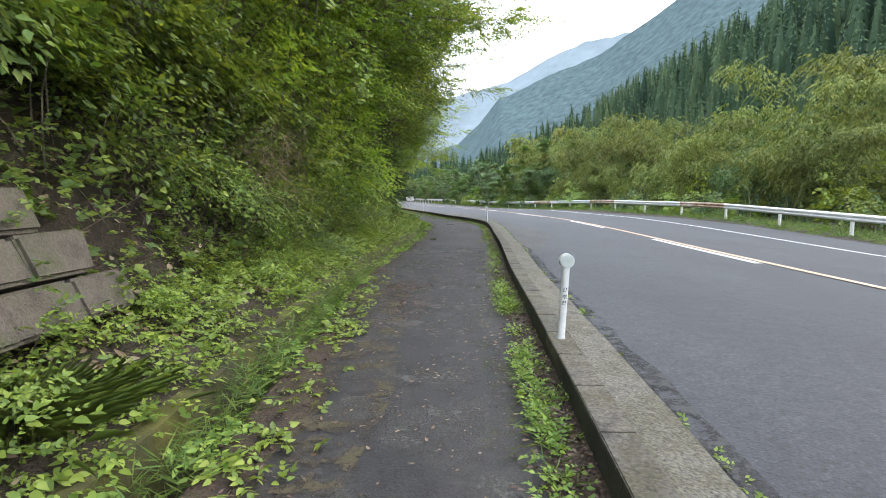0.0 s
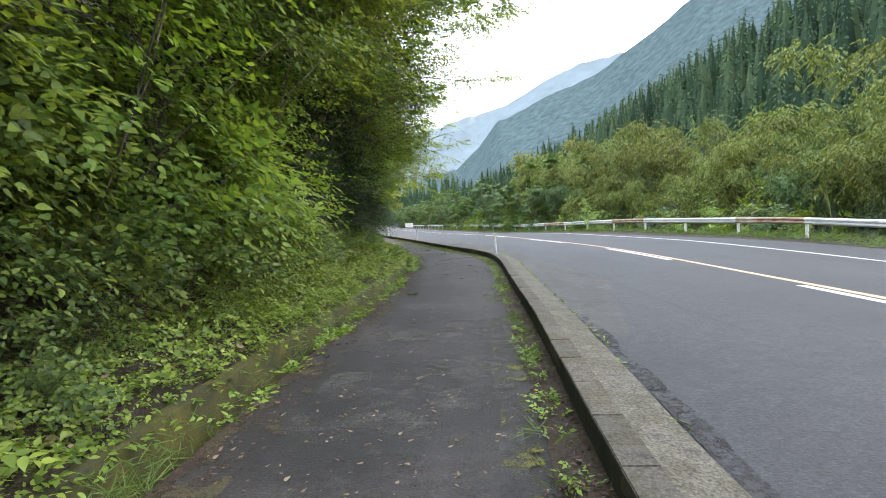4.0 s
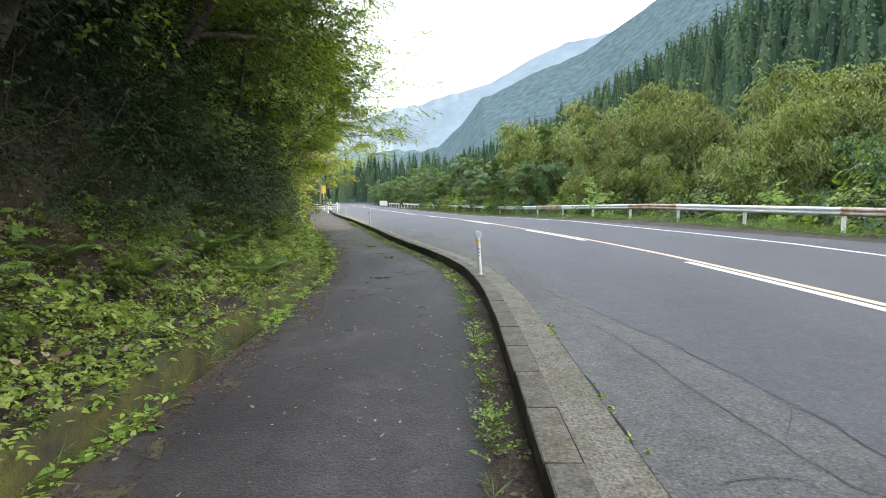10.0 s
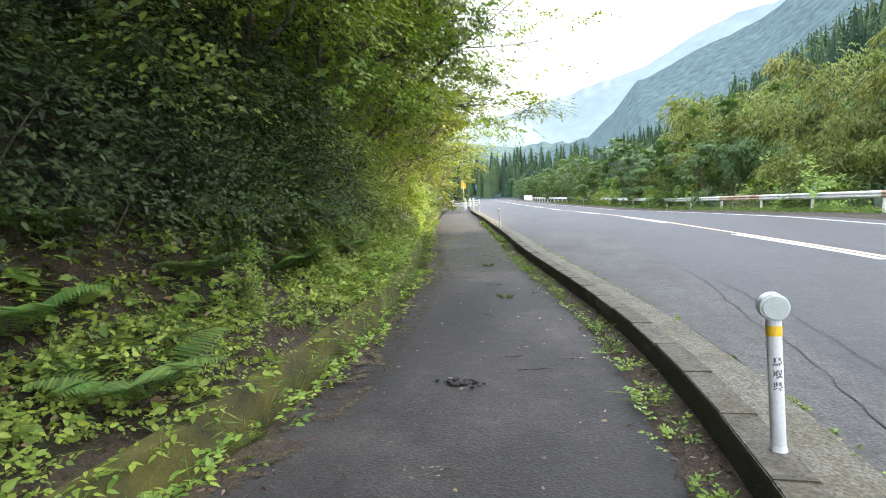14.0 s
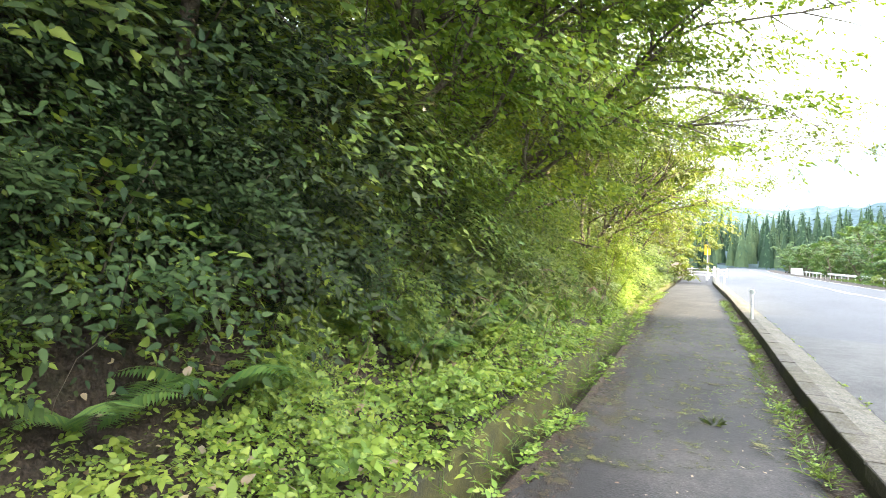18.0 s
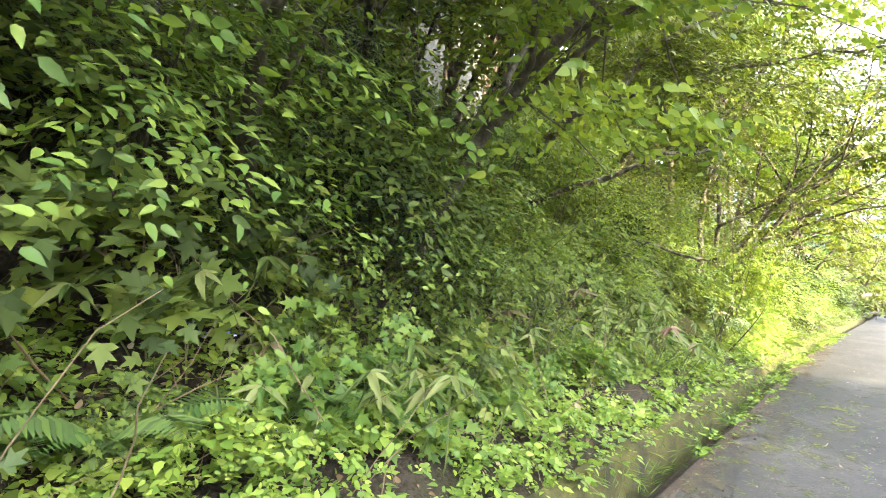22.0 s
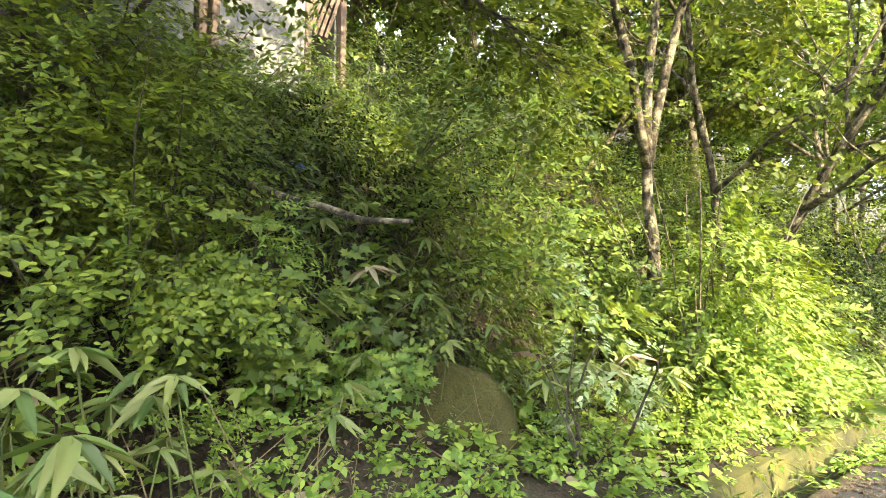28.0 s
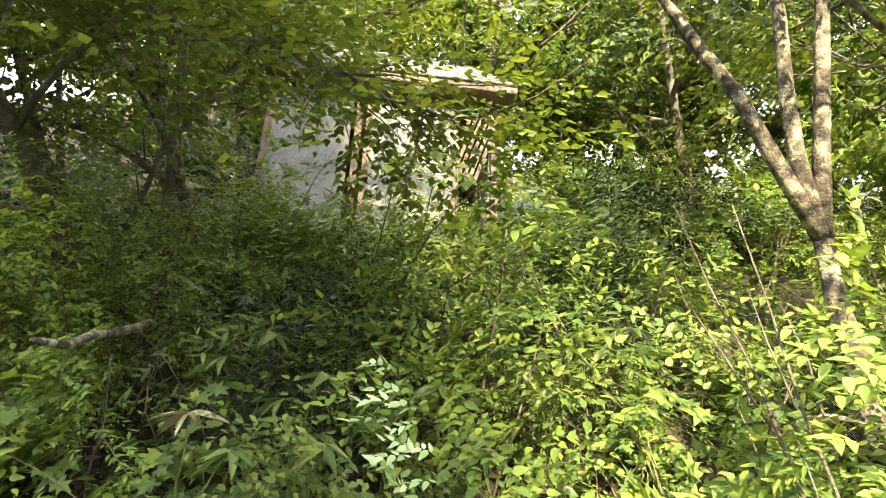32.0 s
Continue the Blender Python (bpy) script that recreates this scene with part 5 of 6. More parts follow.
# ---- things along the road ----
def guard_section(name, y0, y1, rusty):
    """One length of guardrail: a folded beam on its posts."""
    root = group(name)
    rail_x = lambda y: float(centre_x(y)) + 7.8
    low = lambda y: float(road_z(kerb_x(y) + 12.5, y)) + 0.02
    prof = [(0, 0.74), (-0.03, 0.735), (-0.075, 0.69), (-0.075, 0.655), (-0.025, 0.62), (-0.025, 0.6), (-0.075, 0.565), (-0.075, 0.53), (-0.03, 0.485), (0, 0.48), (0.004, 0.48), (0.004, 0.74)]
    ys_ = np.linspace(y0, y1, 5)
    verts = [(rail_x(y) + px, y, pz + low(y)) for y in ys_ for px, pz in prof]
    n = len(prof)
    faces = [(i * n + k, i * n + (k + 1) % n, (i + 1) * n + (k + 1) % n, (i + 1) * n + k) for i in range(4) for k in range(n)]
    mesh_object("beam", verts, faces, M_RUST if rusty else M_RAIL, root, "rust-stained steel beam" if rusty else "")
    for y in (y0 + 0.02,):
        bm = bmesh.new()
        bmesh.ops.create_cone(bm, cap_ends=True, segments=12, radius1=0.06, radius2=0.06, depth=1.2, matrix=Matrix.Translation((rail_x(y) + 0.07, y, low(y) + 0.1)))
        upright = part("post", bm, M_WHITE, root, smooth=False)
        bm = bmesh.new()
        box(bm, (rail_x(y) - 0.03, y - 0.03, low(y) + 0.52), (rail_x(y) + 0.06, y + 0.03, low(y) + 0.68), 0.006)
        part("bracket", bm, M_RAIL, upright)
    return tagged(root, "galvanised steel guardrail length on white posts", "guardrail", "guardrail lengths")


for i, y in enumerate(np.arange(2, 150, 4.0)):
    guard_section("guardrail", y, y + 4.0, i in (6, 9, 12))


def lettering(text, size, z, radius):
    """One character laid round an upright tube, on the side that faces back along the walk."""
    curve = bpy.data.curves.new("lettering", "FONT")
    curve.body, curve.size, curve.align_x = text, size, "CENTER"
    curve.offset = 0.0011
    ob = new("lettering", curve)
    bpy.context.view_layer.update()
    flat = bpy.data.meshes.new_from_object(ob.evaluated_get(bpy.context.evaluated_depsgraph_get()))
    bm = bmesh.new()
    bm.from_mesh(flat)
    for v in bm.verts:
        a = v.co.x / radius
        v.co = Vector((radius * math.sin(a), -radius * math.cos(a), z + v.co.y - 0.4 * size))
    bpy.data.objects.remove(ob)
    bpy.data.curves.remove(curve)
    bpy.data.meshes.remove(flat)
    return bm


def delineator(name, x, y, z, lean_x, lean_y, size=1.0, band=False, marks=True):
    """A roadside marker post: tube, round reflector in a housing, faded lettering."""
    root = group(name)
    bm = bmesh.new()
    bmesh.ops.create_cone(bm, cap_ends=True, segments=20, radius1=0.031, radius2=0.031, depth=0.62, matrix=Matrix.Translation((0, 0, 0.31)))
    pipe = part("tube", bm, M_POST, root, smooth=False)
    bm = bmesh.new()
    bmesh.ops.create_cone(bm, cap_ends=True, segments=20, radius1=0.037, radius2=0.033, depth=0.03, matrix=Matrix.Translation((0, 0, 0.012)))
    part("foot", bm, M_POST, root)
    bm = bmesh.new()
    turn = Matrix.Translation((0, 0, 0.66)) @ Matrix.Rotation(math.pi / 2, 4, "X")
    bmesh.ops.create_cone(bm, cap_ends=True, segments=28, radius1=0.06, radius2=0.06, depth=0.07, matrix=turn)
    bmesh.ops.bevel(bm, geom=[e for e in bm.edges if len(e.link_faces) == 2 and e.calc_face_angle(0) > 1], offset=0.006, segments=2, affect="EDGES")
    box(bm, (-0.016, -0.02, 0.708), (0.016, 0.02, 0.722), 0.004)
    housing = part("housing", bm, M_POST, root)
    bm = bmesh.new()
    bmesh.ops.create_cone(bm, cap_ends=True, segments=28, radius1=0.052, radius2=0.05, depth=0.008, matrix=Matrix.Translation((0, -0.038, 0.66)) @ Matrix.Rotation(math.pi / 2, 4, "X"))
    part("reflector", bm, M_LENS, housing, "pale round reflector lens")
    if band:
        bm = bmesh.new()
        bmesh.ops.create_cone(bm, cap_ends=False, segments=20, radius1=0.0325, radius2=0.0325, depth=0.045, matrix=Matrix.Translation((0, 0, 0.555)))
        part("band", bm, M_YELLOW, pipe, "yellow reflective band")
    if marks:
        for sign_, zz in (("\u9ce5", 0.42), ("\u53d6", 0.365), ("\u770c", 0.31)):
            part("character", lettering(sign_, 0.042, zz, 0.0316), M_INK, pipe, "faded dark written character")
    root.matrix_world = pose(x, y, z, lean_y, lean_x, 0) @ Matrix.Diagonal((size, size, size, 1))
    return tagged(root, "white roadside marker post with round reflector on the kerb", "marker post", "marker posts")


delineator("marker_post", float(kerb_x(3.9)) + 0.08, 3.9, 0.2, 3.0, 0, 0.88)
delineator("marker_post", 1.75, 22.35, 0.2, -3.0, 0, 0.89, band=True)
delineator("marker_post", float(kerb_x(37.9)) + 0.08, 37.9, 0.2, -1.0, 0, 0.89)
delineator("marker_post", float(kerb_x(52.0)) + 0.1, 52.0, 0.2, 0, 0, 0.89, band=True)


# strip of litter and weeds under the kerb
rng = np.random.default_rng(200)
litter = strip("kerb_litter", rows_of(-4, 48, 0.08), [lambda y: (kerb_x(y) - 0.23 - 0.09 * noise.noise(Vector((0, y * 1.3, 0))) - 0.05 * noise.noise(Vector((2, y * 7.0, 0))), 0.003), lambda y: (kerb_x(y) - 0.12, 0.035 + 0.02 * noise.noise(Vector((1, y * 2.0, 0)))), lambda y: (kerb_x(y) + 0.005, 0.045)], M_LITTER)
tagged(litter, "dark red-brown leaf litter heaped along the kerb", "leaf litter", kind="structure")
side = strip("edge_litter", rows_of(-4, 50, 0.08), [lambda y: (edge_x(y) + 0.01, 0.012), lambda y: (edge_x(y) + 0.02 + (0.2 if y < 7 else 0.035) * max(0.1, 0.7 + noise.noise(Vector((3, y * 0.8, 0)))), 0.015), lambda y: (edge_x(y) + 0.03 + (0.3 if y < 7 else 0.07) * max(0.1, 0.8 + noise.noise(Vector((3, y * 0.8, 0)))) + 0.045 * noise.noise(Vector((4, y * 6.0, 0))), 0.003)], M_LITTER)
tagged(side, "soil and leaf litter spreading over the walkway's edge", "leaf litter", kind="structure")


def weeds(name, rng, ys_, xs_, zs_, leaf, mat, shape, per, reach, label, category, rise=0.7, width=0.6):
    n = len(ys_)
    a = rng.uniform(0, 6.28, n)
    way = np.stack([np.cos(a), np.sin(a), np.full(n, rise) * rng.uniform(0.5, 1.5, n)], 1)
    b, w, nn = sprays(rng, np.stack([xs_, ys_, zs_], 1), way, reach * rng.uniform(0.6, 1.4, n), per, flat=1.0, sag=0.2)
    return tagged(leaves(name, b, w, nn, leaf * rng.uniform(0.6, 1.3, len(b)), mat, shape, width), label, category, kind="stuff")


def clumped(rng, y0, y1, count, spread=0.12):
    centres = rng.uniform(y0, y1, max(6, int((y1 - y0) * 2.2)))
    return rng.choice(centres, count) + rng.normal(0, spread, count)


y = np.concatenate([clumped(rng, -2, 46, 1100), clumped(rng, 0.4, 7.5, 850, 0.25)])
weeds("kerb_weeds", rng, y, kerb_x(y) - np.abs(rng.normal(0.17, 0.05, len(y))), np.full(len(y), 0.03), 0.034, M_COVER, "rhomb", 6, 0.09, "green weeds growing along the kerb's foot", "weeds")
y = clumped(rng, 0, 46, 600)
weeds("kerb_grass", rng, y, kerb_x(y) - rng.normal(0.2, 0.05, len(y)), np.full(len(y), 0.02), 0.12, M_GRASS, "lance", 4, 0.06, "thin grass tufts along the kerb's foot", "grass", rise=1.6, width=0.14)
y = np.concatenate([clumped(rng, -3, 8.5, 170, 0.12), clumped(rng, 8.5, 50, 1000, 0.2)])
weeds("ditch_weeds", rng, y, edge_x(y) + rng.normal(0.0, 0.05, len(y)), np.full(len(y), 0.0), 0.05, M_COVER, "oval", 6, 0.12, "leafy weeds along the ditch's edge", "weeds", rise=0.5)
y = np.concatenate([rng.uniform(-3, 9, 1300), rng.uniform(9, 50, 900)])
weeds("ditch_grass", rng, y, edge_x(y) - rng.uniform(0.0, 0.3, len(y)), rng.uniform(-0.25, 0.05, len(y)), 0.14, M_GRASS, "lance", 4, 0.06, "fine bright grass growing in the ditch", "grass", rise=1.6, width=0.12)
y = np.concatenate([rng.uniform(-3, 9, 230), rng.uniform(9, 50, 650)])
weeds("hanging_weeds", rng, y, edge_x(y) - 0.4 + rng.normal(0, 0.04, len(y)), rng.uniform(0.06, 0.14, len(y)), 0.06, M_COVER, "oval", 5, 0.14, "leafy plants hanging over the ditch wall", "weeds", rise=0.1)
y = clumped(rng, 0.5, 8, 170, 0.15)
weeds("edge_weeds", rng, y, edge_x(y) + np.abs(rng.normal(0.2, 0.12, len(y))), np.full(len(y), 0.02), 0.045, M_COVER, "ovate", 6, 0.1, "low weeds spreading onto the walkway", "weeds", rise=0.5)
# thick grass tuft where the walk begins
n = 1500
a, r = rng.uniform(0, 6.28, n), np.abs(rng.normal(0, 0.2, n))
way = np.stack([np.cos(a), np.sin(a), rng.uniform(0.8, 2.2, n)], 1)
cx, cy = float(edge_x(2.2)) - 0.95, 2.45
tagged(leaves("grass_tuft", np.stack([cx + r * np.cos(a), cy + r * np.sin(a), np.full(n, 0.2)], 1), way, np.stack([-np.cos(a), -np.sin(a), np.full(n, 0.6)], 1), rng.uniform(0.14, 0.27, n), M_GRASS, "blade", 0.02, droop=0.7), "thick tuft of long dark green grass on the bank", "grass tuft", kind="stuff")


moss = strip("moss_film", rows_of(27.6, 39, 0.3), [lambda y, k=k: (edge_x(y) + 0.06 + k / 4 * 1.75 * min(1, (y - 27.5) / 1.5), 0.009) for k in range(5)], M_MOSS_FILM)
tagged(moss, "yellow-green moss spreading over the asphalt", "moss", kind="structure")
moss = strip("moss_film", rows_of(-2, 16, 0.3), [lambda y, k=k: (kerb_x(y) - 0.5 + 0.12 * k + 0.05 * noise.noise(Vector((k, y, 8))), 0.008) for k in range(3)], M_MOSS_FILM)
tagged(moss, "patchy moss beside the weeds on the walkway", "moss", kind="structure")
worn = strip("worn_film", rows_of(0, 13, 0.3), [lambda y, k=k: (edge_x(y) + 0.4 + k / 4 * (kerb_x(y) - edge_x(y) - 0.75), 0.006) for k in range(5)], M_WORN_FILM)
tagged(worn, "worn pale grey patches in the walkway's asphalt", "pavement", kind="structure")
ravel = strip("ravel_film", rows_of(-1, 12, 0.2), [lambda y, k=k: ((x := kerb_x(y) + 0.462 + k / 3 * (0.13 + 0.08 * noise.noise(Vector((6, y * 1.4, 0))))), road_z(x, y) + 0.005) for k in range(4)], M_RAVEL_FILM)
tagged(ravel, "dark ravelled asphalt along the gutter", "road", kind="structure")
grit = strip("grit_film", rows_of(-3, 44, 0.3), [lambda y: (edge_x(y) + 0.03, 0.012), lambda y: (edge_x(y) + (0.75 if y < 7.5 else 0.36) + 0.15 * noise.noise(Vector((5, y * 0.7, 0))), 0.007)], M_GRIT_FILM)
tagged(grit, "grit and leaf crumbs thinning out over the walkway", "grit", kind="structure")
y = rng.uniform(28.5, 37, 420)
weeds("moss_grass", rng, y, edge_x(y) + rng.uniform(0.1, 1.7, len(y)), np.full(len(y), 0.015), 0.05, M_GRASS, "lance", 4, 0.05, "sparse grass sprouting through the walkway", "grass", rise=0.8, width=0.2)
for y, x in ((26.58, 0.1), (29.6, -0.6), (15.4, -0.35), (22.45, -0.75)):
    n = 60
    a = rng.uniform(0, 6.28, n)
    tagged(leaves("grass_tuft", np.stack([x + 0.04 * np.cos(a), y + 0.04 * np.sin(a), np.full(n, 0.0)], 1), np.stack([np.cos(a), np.sin(a), rng.uniform(0.6, 2.4, n)], 1), np.stack([-np.cos(a), -np.sin(a), np.full(n, 0.5)], 1), rng.uniform(0.03, 0.1, n), M_GRASS, "blade", 0.035, droop=0.5), "small grass tuft growing through the asphalt", "grass tuft", "tufts in the walkway", "stuff")

# fallen leaves, twigs and grit on the walkway
n = 1700
y = np.where(rng.random(n) < 0.3, rng.uniform(2.5, 10, n), rng.uniform(-1, 45, n))
x = edge_x(y) + rng.uniform(0.05, 1, n) ** 0.8 * (kerb_x(y) - edge_x(y) - 0.2)
a = rng.uniform(0, 6.28, n)
tagged(leaves("fallen_leaves", np.stack([x, y, np.full(n, 0.016)], 1), np.stack([np.cos(a), np.sin(a), rng.normal(0, 0.12, n)], 1), np.tile([0, 0, 1.0], (n, 1)) + rng.normal(0, 0.25, (n, 3)), rng.uniform(0.012, 0.042, n), M_DEAD, "ovate", 0.5, droop=-0.15), "small pale fallen leaves strewn over the walkway", "fallen leaves", kind="stuff")
n = 10500
y = np.where(rng.random(n) < 0.33, rng.uniform(-0.5, 8.5, n), rng.uniform(-1, 46, n))
x = np.where(rng.random(n) < 0.6, kerb_x(y) - np.abs(rng.normal(0.0, 0.16, n)) - 0.01, edge_x(y) + np.abs(rng.normal(0.05, 0.14, n)))
a = rng.uniform(0, 6.28, n)
tagged(leaves("litter_leaves", np.stack([x, y, np.full(n, 0.04) * (x > kerb_x(y) - 0.2) + 0.012], 1), np.stack([np.cos(a), np.sin(a), rng.normal(0, 0.3, n)], 1), np.tile([0, 0, 1.0], (n, 1)) + rng.normal(0, 0.5, (n, 3)), rng.uniform(0.015, 0.045, n), M_CRUMB, "oval", 0.5), "brown dead leaves along the walkway's edges", "leaf litter", kind="stuff")
for k in range(46):
    y = float(rng.uniform(2, 36)) if k < 22 else float(rng.uniform(17.5, 24.5))
    x = float(edge_x(y) + rng.uniform(0.15, 0.9) * (kerb_x(y) - edge_x(y) - 0.2))
    a = rng.uniform(0, 6.28)
    verts, faces = [], []
    size = rng.uniform(0.08, 0.3)
    tw = [(q[0], q[1], 0.019 + 0.006 * i_ % 0.012) for i_, q in enumerate(bend(rng, (x, y, 0), (math.cos(a), math.sin(a), 0), size, 4, 0.22))]
    tube(verts, faces, tw, [0.0045, 0.004, 0.0035, 0.003, 0.002], 5)
    if size > 0.16:
        tube(verts, faces, [tw[2], (tw[2][0] + 0.05 * math.cos(a + 0.9), tw[2][1] + 0.05 * math.sin(a + 0.9), 0.022), (tw[2][0] + 0.1 * math.cos(a + 0.7), tw[2][1] + 0.1 * math.sin(a + 0.7), 0.019)], [0.003, 0.0025, 0.0015], 4)
    tagged(mesh_object("fallen_twig", verts, faces, M_PALE_BARK if k % 3 else M_BARK), "short broken twig lying on the walkway", "twig", "fallen twigs")
# heaps of brown litter swept together on the walkway
n = 900
u, v = rng.normal(0, 1, n), rng.normal(0, 1, n)
first = rng.random(n) < 0.55
x, y = np.where(first, -0.5 + 0.2 * u, -0.42 + 0.16 * u), np.where(first, 7.4 + 0.3 * v, 6.15 + 0.4 * v)
a = rng.uniform(0, 6.28, n)
tagged(leaves("litter_heap", np.stack([x, y, rng.uniform(0.012, 0.022, n)], 1), np.stack([np.cos(a), np.sin(a), rng.normal(0, 0.3, n)], 1), np.tile([0, 0, 1.0], (n, 1)) + rng.normal(0, 0.5, (n, 3)), rng.uniform(0.012, 0.04, n), M_CRUMB, "oval", 0.5), "brown leaf litter heaped on the walkway", "leaf litter", kind="stuff")
# dark asphalt scab on the walkway
bm = bmesh.new()
for k in range(30):
    q = Vector((0.21 + 0.07 * rng.normal(), 23.5 + 0.05 * rng.normal(), 0.012))
    bmesh.ops.create_icosphere(bm, subdivisions=1, radius=float(rng.uniform(0.01, 0.022)), matrix=Matrix.Translation(q) @ Matrix.Diagonal((1, 1, 0.5, 1)))
tagged(part("gravel_heap", bm, M_CRACK), "small dark heap of loose asphalt crumbs", "gravel", kind="stuff")


def crack(name, points, width, level=None, label="dark open crack in the road surface", what="cracks in the road"):
    """A wandering open crack in the road, or in the walkway where a level is given."""
    pts = [Vector((x, y, 0)) for x, y in points]
    fine = []
    for a_, b_ in zip(pts, pts[1:]):
        n = max(2, int((b_ - a_).length / 0.12))
        fine += [a_.lerp(b_, i / n) for i in range(n)]
    fine = [p + Vector((0.05 * noise.noise(Vector((p.x * 2, p.y * 2, 1))) + 0.025 * noise.noise(Vector((p.x * 9, p.y * 9, 2))), 0.05 * noise.noise(Vector((p.x * 2, p.y * 2, 5))), 0)) for p in fine]
    verts, faces = [], []
    for i, p in enumerate(fine):
        w = 0.5 * width * (0.5 + 0.9 * abs(noise.noise(p * 3)))
        d = (fine[min(i + 1, len(fine) - 1)] - fine[max(i - 1, 0)]).normalized()
        s_ = Vector((-d.y, d.x, 0)) * w
        for q in (p - s_, p + s_):
            verts.append((q.x, q.y, float(road_z(q.x, q.y)) + 0.009 if level is None else level))
    faces = [(2 * i, 2 * i + 1, 2 * i + 3, 2 * i + 2) for i in range(len(fine) - 1)]
    return tagged(mesh_object(name, verts, faces, M_CRACK), label, "crack", what)


out = lambda y, off: (float(kerb_x(y)) + 0.46 + off, y)
crack("road_crack", [out(y, 0.004) for y in np.arange(0, 46, 2.0)], 0.012)
crack("road_crack", [out(y, 1.75 + 0.004 * (y - 2)) for y in np.arange(2, 12, 2.0)], 0.006)
SEAM = [(11, 1.38), (13.5, 1.22), (15.4, 1.18), (16.6, 1.1), (17.3, 1.04), (18.4, 0.91), (19.7, 0.63), (22, 0.24), (22.8, 0.27), (24.1, 0.51), (25.2, 0.66), (27, 1.16), (28.6, 1.42), (30.1, 1.48), (31.8, 1.8), (36, 2.2)]
crack("road_crack", [out(y, o) for y, o in SEAM[:8]], 0.013)
crack("road_crack", [out(y, o) for y, o in SEAM[7:]], 0.012)
crack("road_crack", [out(y, o) for y, o in ((22.6, 0.6), (23.6, 0.72), (25, 0.98), (26.3, 1.2), (27.2, 1.32))], 0.009)
crack("road_crack", [out(y, o) for y, o in ((20.4, 0.24), (19, 0.47), (17.6, 0.6), (16.6, 0.74), (16.1, 1.02))], 0.008)
crack("road_crack", [out(y, o) for y, o in ((16.6, 0.25), (16.65, 0.48), (16.6, 0.74))], 0.01)
for k in range(34):
    y = float(rng.uniform(12.5, 32))
    off = float(rng.uniform(0.15, 0.9))
    crack("road_crack", [out(y, off), out(y + rng.uniform(-0.3, 0.3), off + rng.uniform(0.2, 0.5)), out(y + rng.uniform(-0.7, 0.7), off + rng.uniform(0.4, 0.8))], 0.004)
for pts, w in (([(-0.35, 10.6), (0.0, 10.75), (0.25, 10.6), (0.55, 10.85), (1.05, 10.7)], 0.03), ([(0.25, 10.6), (0.35, 10.1), (0.62, 9.8)], 0.016), ([(-0.2, 10.66), (-0.3, 11.2)], 0.014), ([(0.4, 7.6), (0.75, 7.9), (0.9, 8.5)], 0.012), ([(-0.7, 8.2), (-0.3, 8.4), (0.0, 8.3)], 0.012)):
    crack("path_crack", pts, w, 0.012, "crumbled dark crack across the walkway's asphalt", "cracks in the walkway")
# retaining wall of stone blocks at the start
wall = group("stone_wall")
rngw = np.random.default_rng(210)
for row in range(6):
    for k in range(11):
        y = -2.4 + 0.62 * k + (0.31 if row % 2 else 0)
        if y > 4.1 - 0.25 * row:
            continue
        bm = bmesh.new()
        w, h = 0.62 * rngw.uniform(0.95, 1.0), 0.31 * rngw.uniform(0.95, 1.0)
        box(bm, (-0.14, -w / 2, -h / 2), (0.1 * rngw.uniform(0.6, 1.2), w / 2, h / 2), 0.025)
        for v in bm.verts:
            v.co += Vector((noise.noise(v.co * 4 + Vector((y, row, 0))) * 0.035, 0, 0))
        ob = part("block", bm, M_STONE, wall)
        ob.matrix_world = pose(float(edge_x(y)) - 1.35 - 0.13 * row, y, 0.55 + 0.3 * row, 0, -22, 0)
tagged(wall, "mossy stone block retaining wall under the vines", "retaining wall")

# boulder, fallen branch, white leaf beside the ditch near the end
bm = bmesh.new()
bmesh.ops.create_icosphere(bm, subdivisions=4, radius=1.0)
for v in bm.verts:
    q = v.co.copy()
    v.co = Vector((q.x * 0.36, q.y * 0.47, q.z * 0.46))
    v.co.x = max(-0.24, min(0.24, v.co.x * 1.25))
    v.co.z = min(0.4, v.co.z * 1.2)
    v.co += q * 0.07 * noise.noise(q * 1.6) + q * 0.02 * noise.noise(q * 6)
boulder = part("boulder", bm, M_BOULDER, smooth=True)
boulder.matrix_world = pose(-5.3, 37.02, 0.4, 0, -14, -22)
tagged(boulder, "squat mossy boulder set in the bank", "boulder")
verts, faces = [], []
tube(verts, faces, [(-5.7, 35.8, 2.05), (-5.3, 35.98, 1.9), (-4.95, 36.15, 1.8), (-4.7, 36.3, 1.7), (-4.4, 36.48, 1.66)], [0.028, 0.026, 0.022, 0.02, 0.012], 8)
tagged(mesh_object("dead_branch", verts, faces, M_PALE_BARK, smooth=True), "bare pale branch reaching out of the bushes", "branch")
verts, faces = [], []
tube(verts, faces, [(-5.6, 33.4, 1.9), (-4.82, 33.85, 2.31), (-4.4, 34.1, 2.46), (-3.94, 34.4, 2.75), (-3.7, 34.55, 2.74), (-3.51, 34.64, 2.77)], [0.04, 0.034, 0.03, 0.026, 0.022, 0.013], 8)
tagged(mesh_object("dead_branch", verts, faces, M_PALE_BARK, smooth=True), "crooked pale limb over the bushes", "branch")


